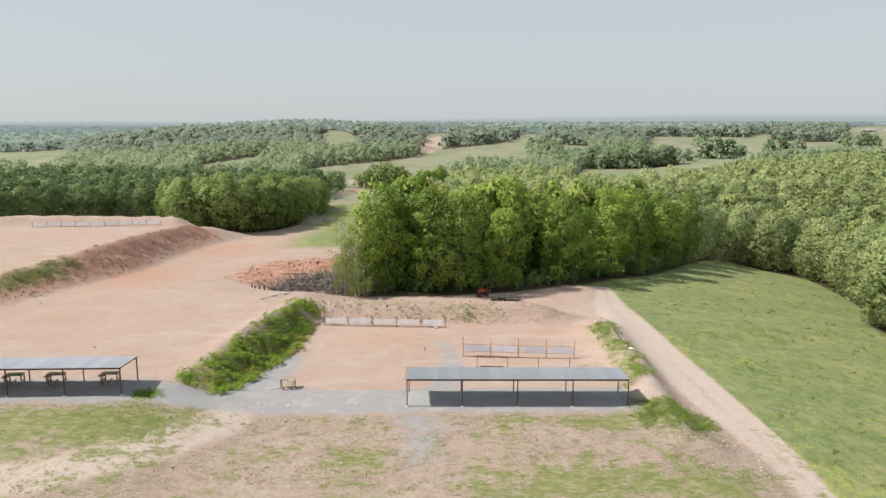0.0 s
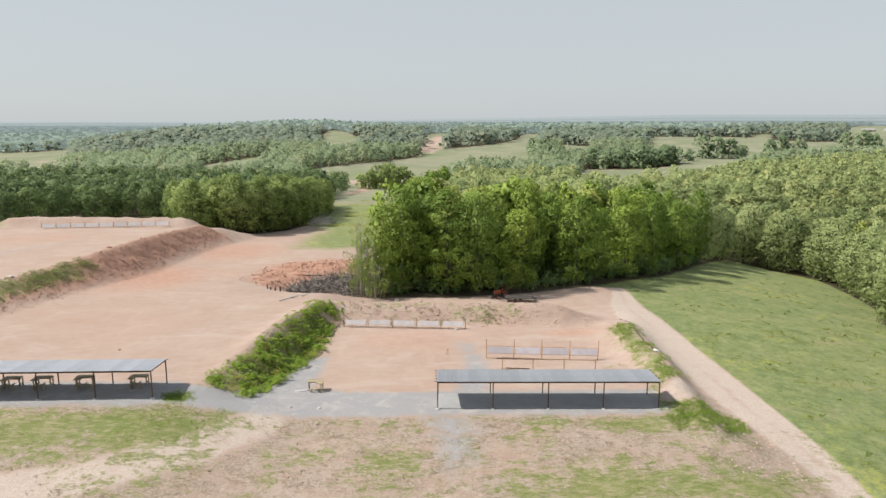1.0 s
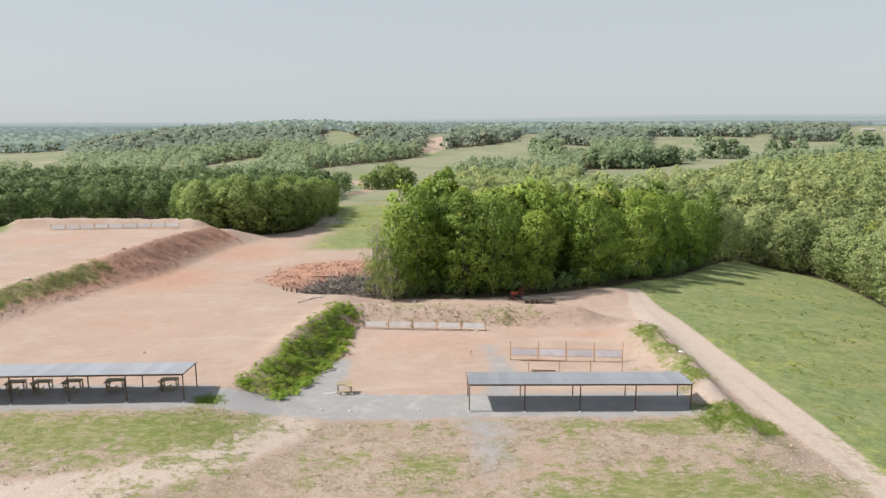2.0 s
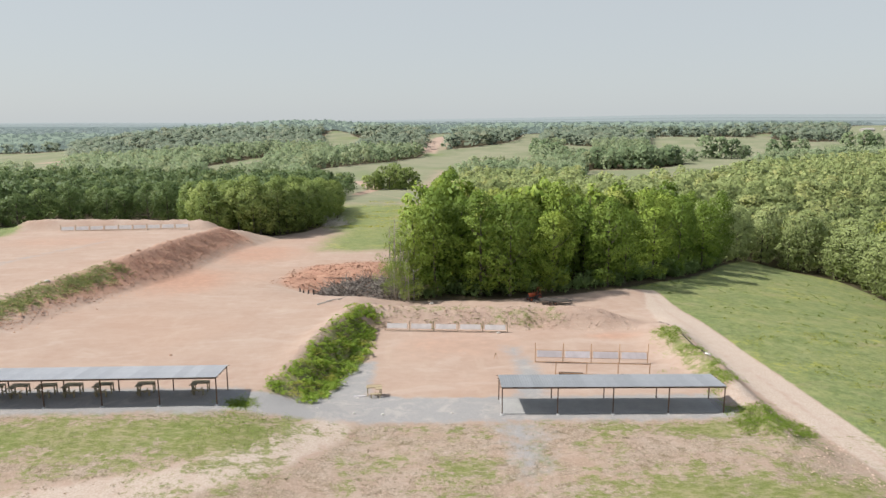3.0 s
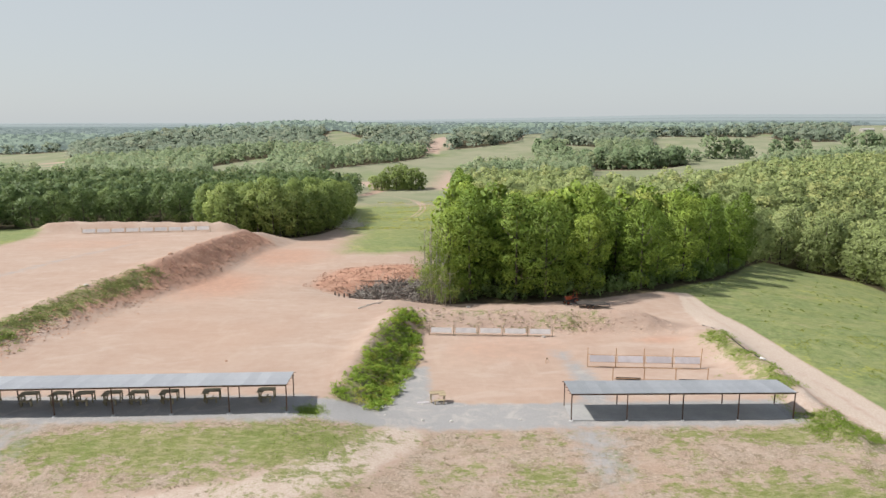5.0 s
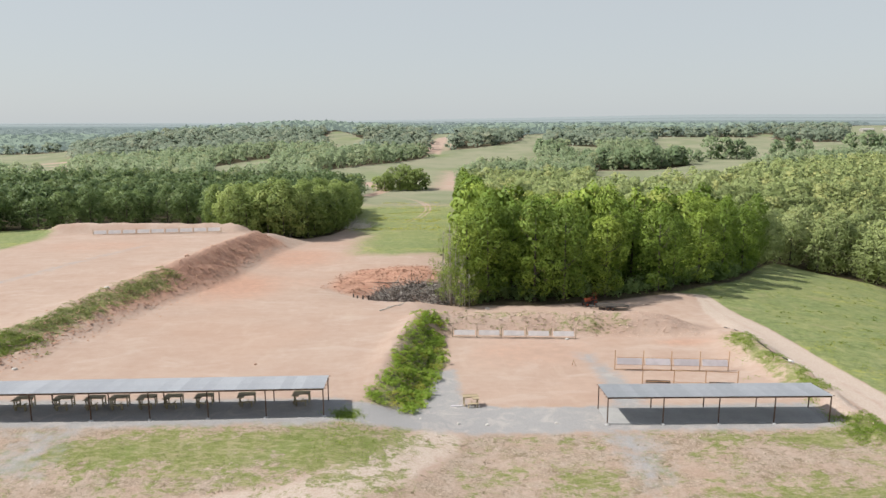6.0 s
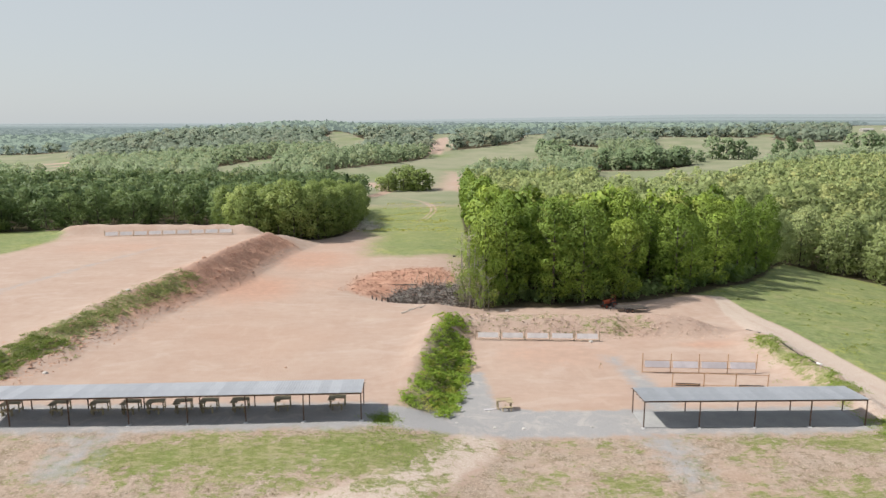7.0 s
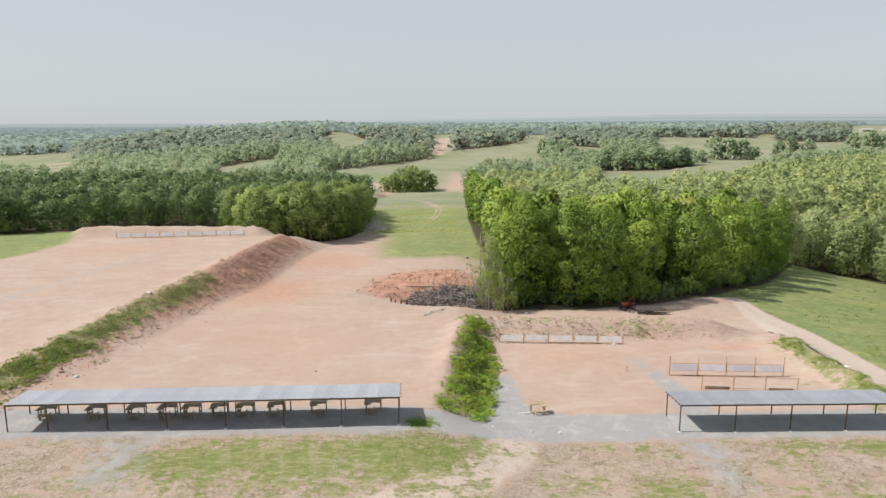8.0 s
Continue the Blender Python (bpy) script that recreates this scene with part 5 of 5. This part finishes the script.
def brush_heap():
    rng = np.random.default_rng(71)
    top = empty("brush_heap", pose(-16.6, 115, H(-16.6, 115)))
    tagged(top, "heap of grey dead branches and roots in a hollow", "brush heap")
    z0 = H(-16.6, 115)

    def spot(spread=1.0):
        a, d = rng.uniform(0, 6.283), math.sqrt(rng.uniform(0, 1)) * spread
        x, y = 8.0 * d * math.cos(a) + 0.3, 7.8 * d * math.sin(a) - 0.2
        return x, y, H(x - 16.6, y + 115) - z0 + (1.9 + 0.16 * (x + 7)) * (1 - d * d) * rng.uniform(0.2, 1.0)

    for name, wood, count, length, r in (("brushwood", DEADWOOD, 560, (1.2, 3.6), (0.03, 0.075)), ("brushwood", DEADWOOD_DARK, 900, (1.0, 3.0), (0.03, 0.08))):
        bm = bmesh.new()
        for k in range(count):
            crooked(rng, bm, spot(), (rng.normal(), rng.normal() * 0.6, rng.uniform(-0.1, 0.6)), rng.uniform(*length), rng.uniform(*r), 4, 0.5)
        tagged(part(name, bm, wood, top), kind="stuff")
    for k in range(9):
        bm = bmesh.new()
        crooked(rng, bm, spot(0.8), (rng.normal(), rng.normal() * 0.4, rng.uniform(-0.03, 0.1)), rng.uniform(3.0, 5.5), rng.uniform(0.12, 0.2), 7, 0.15)
        part("log", bm, DEADWOOD_DARK if k % 2 else DEADWOOD, top)
    for k in range(7):
        bm = bmesh.new()
        crooked(rng, bm, (rng.uniform(-3, 6.5), rng.uniform(3.5, 9.0), rng.uniform(1.2, 2.4)), (rng.choice((-1, 1)), rng.normal() * 0.3, rng.uniform(-0.05, 0.15)), rng.uniform(3.0, 6.0), rng.uniform(0.12, 0.2), 7, 0.18)
        part("charred_log", bm, DEADWOOD_DARK, top, "charred log across broken earth")
    for x, y in ((4.6, 3.2), (5.8, 2.2), (3.2, 4.0)):
        bm = bmesh.new()
        for k in range(26):
            crooked(rng, bm, (x, y, 1.3), rng.normal(size=3), rng.uniform(0.6, 1.6), 0.09, 4, 0.6)
        part("root_plate", bm, DEADWOOD_DARK, top, "dark upturned root plate")
    bm = bmesh.new()
    crooked(rng, bm, (5.0, 4.5, 0), (-0.1, 0.1, 1), 4.6, 0.2, 7, 0.1)
    part("snag", bm, DEADWOOD, top, "pale broken standing trunk")


brush_heap()


def brush_pile(x, y):
    """Grey cut branches thrown down at the foot of trees."""
    rng = np.random.default_rng(77)
    bm = bmesh.new()
    for k in range(260):
        a, d = rng.uniform(0, 6.283), math.sqrt(rng.uniform(0, 1))
        px, py = 5.0 * d * math.cos(a), 9.0 * d * math.sin(a)
        crooked(rng, bm, (px, py, H(x + px, y + py) - H(x, y) + 2.2 * (1 - d) * rng.uniform(0.1, 1.0)), (rng.normal(), rng.normal(), rng.uniform(0, 0.8)), rng.uniform(1.5, 4.5), rng.uniform(0.05, 0.11), 4, 0.5)
    ob = part("brush_pile", bm, DEADWOOD, None)
    ob.matrix_basis = pose(x, y, H(x, y))
    tagged(ob, "pile of grey cut branches at the foot of trees", "brush pile", kind="stuff")


brush_pile(-36, 240)
for k, (x, y) in enumerate(((-25.9, 109.6), (-25.0, 108.8), (-24.0, 108.0), (-22.3, 107.0), (-26.6, 110.6))):
    bm = tube(bmesh.new(), [(0, 0, -0.2), (0.02, 0, 0.3), (0.03, 0.02, 0.5 + 0.15 * (k % 3))], [0.15, 0.13, 0.12], 9)
    ob = part("stump", bm, DEADWOOD_DARK, None)
    ob.matrix_basis = pose(x, y, H(x, y), 0, 4 * (k % 2), 40 * k)
    tagged(ob, "short dark stump at the rim of a hollow", "stump", "stumps by the brush heap")


def bare_tree(k, x, y, high, lean):
    rng = np.random.default_rng(90 + k)
    top = empty("bare_tree", pose(x, y, H(x, y), 0, lean, 40 * k))
    tagged(top, "slender pale bare-stemmed tree at the wood's corner", "tree", "bare trees at the wood's corner")
    bm = bmesh.new()
    tube(bm, [(0, 0, -0.4), (0.05, 0, high * 0.3), (-0.05, 0.1, high * 0.65), (0.1, 0, high)], [0.012 * high, 0.0105 * high, 0.0075 * high, 0.03], 7)
    part("trunk", bm, BARK_PALE, top, smooth=True)
    bm = bmesh.new()
    for j in range(22):
        z = high * rng.uniform(0.12, 0.97)
        a = rng.uniform(0, 6.283)
        crooked(rng, bm, (0, 0, z), (math.cos(a), math.sin(a), 0.7), rng.uniform(0.7, 2.0), 0.035, 4, 0.3)
    tagged(part("twigs", bm, BARK_PALE, top), kind="stuff")
    lump = np.array([(rng.normal() * 0.7, rng.normal() * 0.7, high * rng.uniform(0.25, 1.0), 0.55, 0.7) for j in range(10)])
    crown = new("crown", quads_mesh("crown", leaves_of(rng, lump, 560, 0.105), LEAF_CANOPY))
    crown.parent = top


for k, (x, y, high, lean) in enumerate(((-11.2, 109.6, 13.5, 1), (-10.6, 109.0, 12.0, -2), (-10.0, 108.2, 10.0, 2), (-11.8, 112.0, 12.5, 0), (-9.4, 107.6, 7.0, -3), (-8.6, 107.0, 6.0, 3),
                                         (-10.9, 107.6, 6.5, 4), (-11.8, 109.8, 7.5, -4), (-9.9, 109.2, 9.0, 3), (-12.3, 108.6, 5.0, -6), (-8.9, 108.4, 8.5, 1), (-7.9, 107.2, 5.5, -2))):
    bare_tree(k, x, y, high, lean)

for k, (x, y) in enumerate(((-10.4, 154.7),)):
    rock("burnt_stump", x, y, 0.34, DEADWOOD_DARK, "dark burnt stump standing in grass", 70 + k, 0.8)
for k, (x, y, turn, length) in enumerate(((-21.6, 95.3, 35, 2.6), (-20.6, 97.6, 20, 2.0), (-19.0, 99.0, 50, 1.6))):
    bm = bmesh.new()
    crooked(np.random.default_rng(110 + k), bm, (0, 0, 0.1), (1, 0, 0.02), length, 0.11, 7, 0.12)
    ob = part("driftlog", bm, DEADWOOD, None)
    ob.name = "log"
    ob.matrix_basis = pose(x, y, H(x, y), 0, 0, turn)
    tagged(ob, "pale barkless log lying on bare earth", "log")


# ---- trees in the pastures ----
rng = np.random.default_rng(51)
FAR_TREES = tree_models(52, 4, 700, 0.5, LEAF_SIDE, height=11.0, low=0.0, radius=4.9, lumps=40, small=0.75, lift=0.3)
for x, y, s in ((-40, 462, 0.95), (-35, 458, 1.15), (-30, 466, 1.35), (-25, 458, 1.25), (-20, 464, 1.45), (-15, 458, 1.3), (-10, 463, 1.15), (-23, 474, 1.45), (-12, 470, 1.3), (-33, 472, 1.2), (-53, 470, 0.9), (-58, 466, 1.0)):
    stand_tree(FAR_TREES, int(rng.integers(0, 9)), x, y, s, s * rng.uniform(0.85, 1.05), rng.uniform(0, 360), "rounded green tree in a thicket on the pasture", "pasture trees")
PASTURE_TREES = tree_models(53, 4, 420, 0.75, LEAF_HAZED, height=11.0, low=0.0, radius=4.6, lumps=22, small=1.1, lift=0.5)
for x, y, s in ((253, 642, 1.1), (276, 668, 2.0), (286, 660, 1.9), (296, 655, 1.7), (306, 652, 1.3), (330, 700, 1.1), (376, 735, 1.5), (388, 732, 1.7), (404, 727, 1.5), (474, 756, 1.7), (485, 745, 2.0), (495, 738, 1.6),
                (126, 764, 1.7), (131, 740, 1.8), (136, 712, 1.7), (139, 682, 1.6), (150, 650, 1.5), (160, 632, 1.9), (172, 624, 1.7), (184, 618, 1.9), (196, 613, 2.0), (208, 616, 1.6), (220, 620, 1.8), (230, 624, 1.7), (295, 925, 1.6)):
    stand_tree(PASTURE_TREES, int(rng.integers(0, 9)), x, y, s * 1.05, s * 0.95, rng.uniform(0, 360), "rounded tree standing in a far pasture", "pasture trees")


def barn(x, y, turn, long, wide, high):
    top = empty("barn", pose(x, y, H(x, y), 0, 0, turn))
    tagged(top, "small pale farm building far across the fields", "barn", "far farm buildings")
    part("wall", boxed((0, 0, high / 2), (long, wide, high), None, 0.05), BARN_PAINT, top)
    bm = bmesh.new()
    e = 0.4
    a = [bm.verts.new((sx * (long / 2 + e), y1, z)) for sx in (-1, 1) for y1, z in ((-wide / 2 - e, high), (0, high + wide * 0.28), (wide / 2 + e, high))]
    for f in ((0, 1, 4, 3), (1, 2, 5, 4), (0, 2, 1), (3, 4, 5), (0, 3, 5, 2)):
        bm.faces.new([a[i] for i in f])
    part("roof", bm, BARN_PAINT, top)
    part("door", boxed((0, -wide / 2 - 0.03, high * 0.4), (long * 0.2, 0.08, high * 0.8), None, 0.01), DARK_STEEL, top)


barn(395, 1240, 20, 22, 11, 5)
barn(600, 1085, -10, 24, 10, 5)
for x, y, turn, long in ((885, 1345, 8, 26), (950, 1375, 14, 20), (1000, 1420, 5, 30)):
    barn(x, y, turn, long, 11, 4)


# ---- weeds, grass and clods ----
def tussocks(name, seed, spots, leaves, size, radius, tall, material, label, category, up=0.6):
    """Low growth as one mesh: a clump of upright leaves at each spot (x, y, scale)."""
    rng, out = np.random.default_rng(seed), []
    lump = lambda: np.array([(rng.normal() * radius * 0.5, rng.normal() * radius * 0.5, tall * rng.uniform(0.15, 0.8), radius * rng.uniform(0.3, 0.55), tall * 0.35) for k in range(5)])
    kinds = [leaves_of(rng, lump(), leaves, size, 0.4, (0.8, 1.1), up) for k in range(8)]
    for x, y, s in spots:
        q = kinds[int(rng.integers(0, 8))] * s
        a = rng.uniform(0, 6.283)
        z = H(x, y) + float(lumps_at(x, y))
        r = np.stack([q[..., 0] * math.cos(a) - q[..., 1] * math.sin(a) + x, q[..., 0] * math.sin(a) + q[..., 1] * math.cos(a) + y, q[..., 2] + z], -1)
        out.append(r)
    return tagged(new(name, quads_mesh(name, np.concatenate(out), material)), label, category, kind="stuff")


def strip(rng, n, crest, y0, y1, off, weight=None):
    spots = []
    while len(spots) < n:
        y = rng.uniform(y0, y1)
        x = float(crest(y)) + rng.normal(off[0], off[1])
        if weight is None or rng.uniform() < weight(x, y):
            spots.append((x, y, rng.uniform(0.45, 1.35)))
    return spots


rng = np.random.default_rng(61)


def bank_spots(rng, n, scale, floor, slot):
    """Uneven places on the overgrown bank."""
    spots = []
    while len(spots) < n:
        x, y = rng.uniform(-21.5, -12), rng.uniform(58.6, 89.5)
        k = noise.noise(Vector((x * scale, y * scale * 0.8, slot)))
        if k > floor and rng.uniform() < float(near_poly(BERM_WEEDS, np.array(x), np.array(y), 0.5)):
            spots.append((x, y, rng.uniform(0.5, 1.0) + 0.9 * max(k, 0)))
    return spots


crown_clump = lambda n: [(rng.normal(-14.4, 0.9), rng.normal(91.2, 0.7), rng.uniform(0.7, 1.2)) for k in range(n)]
tussocks("weeds", 62, bank_spots(rng, 720, 0.55, -0.28, 9) + crown_clump(45), 125, 0.056, 0.6, 0.46, LEAF_BERM, "dense bright green weeds on an earth bank", "weeds", 1.7)
tussocks("weeds", 66, bank_spots(rng, 110, 0.7, 0.05, 31) + crown_clump(10), 90, 0.042, 0.5, 0.56, LEAF_YELLOW, "yellow-green flowering weeds among others on an earth bank", "weeds", 1.7)
tussocks("weeds", 67, bank_spots(rng, 70, 0.8, 0.02, 53), 40, 0.04, 0.45, 0.75, LEAF_STRAW, "dry brown stalks among weeds on an earth bank", "weeds", 1.4)
gaps3 = lambda x, y: 1.0 if noise.noise(Vector((x * 0.5, y * 0.4, 5))) > -0.12 else 0.08
gaps = lambda x, y: 1.0 if noise.noise(Vector((x * 0.35, y * 0.3, 3))) > -0.02 else 0.08
off_sand = lambda spots: [v for v in spots if not bool(inside(SAND, np.array(v[0]), np.array(v[1])))]
tussocks("weeds", 63, off_sand(strip(rng, 520, right_crest_x, 54, 84, (-1.0, 1.2), gaps)),
         34, 0.045, 0.55, 0.10, LEAF_WEED, "patchy green weeds on the bank beside a track", "weeds", 1.3)
tussocks("weeds", 64, strip(rng, 1300, left_crest_x, 52, 113, (1.5, 1.0), gaps3), 34, 0.062, 0.6, 0.10, LEAF_OLIVE, "dark green weeds along a long earth bank", "weeds", 1.2)
tussocks("weeds", 68, strip(rng, 700, left_crest_x, 53, 78, (2.1, 1.5), gaps3), 44, 0.06, 0.55, 0.26, LEAF_BANK, "fresh green weeds at the low end of an earth bank", "weeds", 1.1)
tussocks("weeds", 69, [(x, y, k) for x, y, k in ((rng.uniform(19.5, 27.2), rng.uniform(51.6, 57.6), rng.uniform(0.4, 1.1)) for j in range(700)) if bool(inside(GREENS[3], np.array(x), np.array(y)))], 36, 0.045, 0.5, 0.14, LEAF_WEED, "fresh green weeds at the foot of a low bank", "weeds", 1.2)
tussocks("weeds", 70, [(x, 88.8 - 0.07 * x + abs(rng.normal(0, 1.5)), rng.uniform(0.5, 1.1)) for x in [rng.normal(c, 0.7) for c in (-12, -9, -5.5, -2.2, 0.5, 2.0, 4.8, 7.0, 8.2) for j in range(9)]], 34, 0.055, 0.4, 0.3, LEAF_GRASS, "tufts of green and dry weeds on a backstop", "weeds", 1.0)
tussocks("weeds", 65, [(rng.normal(8.5, 1.3), rng.normal(89.6, 0.5), rng.uniform(0.5, 0.9)) for k in range(30)] + [(rng.normal(-9, 1.5), rng.normal(91.5, 0.8), rng.uniform(0.4, 0.8)) for k in range(22)],
         26, 0.06, 0.35, 0.14, LEAF_GRASS, "sparse weeds on the face of a backstop", "weeds")


def clods(name, seed, spots, material, label):
    """Loose lumps of earth as one mesh."""
    rng = np.random.default_rng(seed)
    base = np.array([(1, 0, 0), (-1, 0, 0), (0, 1, 0), (0, -1, 0), (0, 0, 0.7), (0, 0, -0.7)], float)
    tri = np.array([(0, 2, 4), (2, 1, 4), (1, 3, 4), (3, 0, 4), (2, 0, 5), (1, 2, 5), (3, 1, 5), (0, 3, 5)])
    n = len(spots)
    spots = np.array(spots)
    v = base[None] * (spots[:, 2, None, None] * rng.uniform(0.55, 1.2, (n, 6, 1))) + rng.normal(size=(n, 6, 3)) * spots[:, 2, None, None] * 0.22
    v[..., 2] *= 0.6
    v += np.stack([spots[:, 0], spots[:, 1], ground_z(spots[:, 0], spots[:, 1]) + lumps_at(spots[:, 0], spots[:, 1]) + spots[:, 2] * 0.05], -1)[:, None]
    f = (tri[None] + 6 * np.arange(n)[:, None, None]).reshape(-1, 3)
    me = bpy.data.meshes.new(name)
    me.from_pydata(v.reshape(-1, 3).tolist(), [], f.tolist())
    me.materials.append(material)
    return tagged(new(name, me), label, "clods", kind="stuff")


rng = np.random.default_rng(91)
size = lambda n, a, b: a + (b - a) * rng.uniform(0, 1, n) ** 3
n = 3600
xx = rng.uniform(-14, 22, n)
clods("clods", 92, list(zip(xx, 88.3 - 0.07 * xx + 4.6 * rng.uniform(0, 1, n) ** 1.3, size(n, 0.05, 0.19))), EARTH, "loose clods of earth on the face of a backstop")
n = 900
clods("clods", 96, list(zip(rng.uniform(22, 28, n), rng.uniform(45, 60, n), size(n, 0.03, 0.13))), EARTH, "loose earth and stones beside a track")
n = 9000
yy = 54 + 114 * rng.uniform(0, 1, n) ** 1.15
clods("clods", 93, list(zip(left_crest_x(yy) + rng.normal(3.4, 1.7, n), yy, size(n, 0.06, 0.24))), CLOD, "red clods of earth on a long bank")
n = 9500
xx, yy = rng.uniform(-33, -10, n), rng.uniform(111, 139, n)
kept = (rng.uniform(0, 1, n) < near_poly(APRON, xx, yy, 1.5)) & (np.sin(xx * 1.1 + 2 * np.sin(yy * 0.7)) * np.sin(yy * 0.9 + xx * 0.3) + rng.uniform(-0.6, 1.0, n) > 0)
clods("clods", 94, list(zip(xx[kept], yy[kept], size(int(kept.sum()), 0.06, 0.30))), CLOD, "heaped red clods of earth behind a brush heap")


# ---- low growth in the grass ----
rng = np.random.default_rng(131)


def patchy(rng, n, x0, x1, y0, y1, scale, floor, ok):
    """Spots that gather in patches."""
    spots = []
    while len(spots) < n:
        x, y = rng.uniform(x0, x1), rng.uniform(y0, y1)
        if ok(x, y) and noise.noise(Vector((x * scale, y * scale * 1.6, 17))) + rng.uniform(-0.25, 0.25) > floor:
            spots.append((x, y, rng.uniform(0.5, 1.3)))
    return spots


in_greens = lambda x, y: any(bool(inside(g, np.array(x), np.array(y))) for g in GREENS)
on_straw = lambda x, y: not in_greens(x, y) and x < 27.5
tussocks("grass_tufts", 134, patchy(rng, 900, -46, 28, 41, 57, 0.3, -0.2, in_greens), 16, 0.032, 0.6, 0.025, LEAF_GRASS, "rough yellowish-green grass tufts on bare ground", "grass", 2.0)
tussocks("grass_tufts", 135, [(rng.normal(-22.8, 0.6), rng.normal(56.4, 0.6), rng.uniform(0.8, 1.5)) for k in range(200)] + [(rng.uniform(-25, -18), rng.uniform(49.8, 55), rng.uniform(0.6, 1.3)) for k in range(160)], 18, 0.035, 0.5, 0.03, LEAF_WEED, "fresh green grass tufts on bare ground", "grass", 1.6)
tussocks("grass_tufts", 136, patchy(rng, 900, -46, 28, 40, 54.3, 0.25, 0.1, on_straw), 10, 0.04, 0.35, 0.025, LEAF_STRAW, "dry straw-coloured grass tufts on bare ground", "grass", 2.0)

in_field = lambda x, y: x > 34 + 0.02 * (y - 60) and bool(inside(SITE, np.array(x), np.array(y)))
in_valley = lambda x, y: -36 + 0.02 * (y - 240) < x < -6 + 0.02 * (y - 200)
tussocks("grass_tufts", 137, patchy(rng, 190, 34, 90, 50, 150, 0.11, 0.0, in_field), 22, 0.08, 0.5, 0.16, LEAF_BANK, "scattered dark green weed tufts in a mown field", "grass")
tussocks("wildflowers", 138, patchy(rng, 520, 34, 62, 45, 95, 0.16, 0.22, in_field), 12, 0.07, 0.6, 0.04, LEAF_YELLOW, "patches of yellow-green flowering weeds in a mown field", "wildflowers", 2.0)
tussocks("wildflowers", 139, patchy(rng, 600, -40, 0, 225, 380, 0.05, 0.12, in_valley), 8, 0.2, 1.6, 0.04, LEAF_YELLOW, "yellow-green flowering patches in a valley meadow", "wildflowers", 2.2)


def drain_hose():
    """A black hose along the edge of the track that ends at the white pipe."""
    ends = ((26.3, 91.0), (26.2, 87.0), (25.6, 82.5), (24.9, 79.0), (24.6, 75.3), (24.62, 71.6))
    bm = bmesh.new()
    tube(bm, [(x, y, H(x, y) + 0.05) for x, y in ends], [0.05] * len(ends), 8)
    tagged(part("drain_hose", bm, RUBBER, None, smooth=True), "long black drain hose lying beside a track", "hose")


drain_hose()
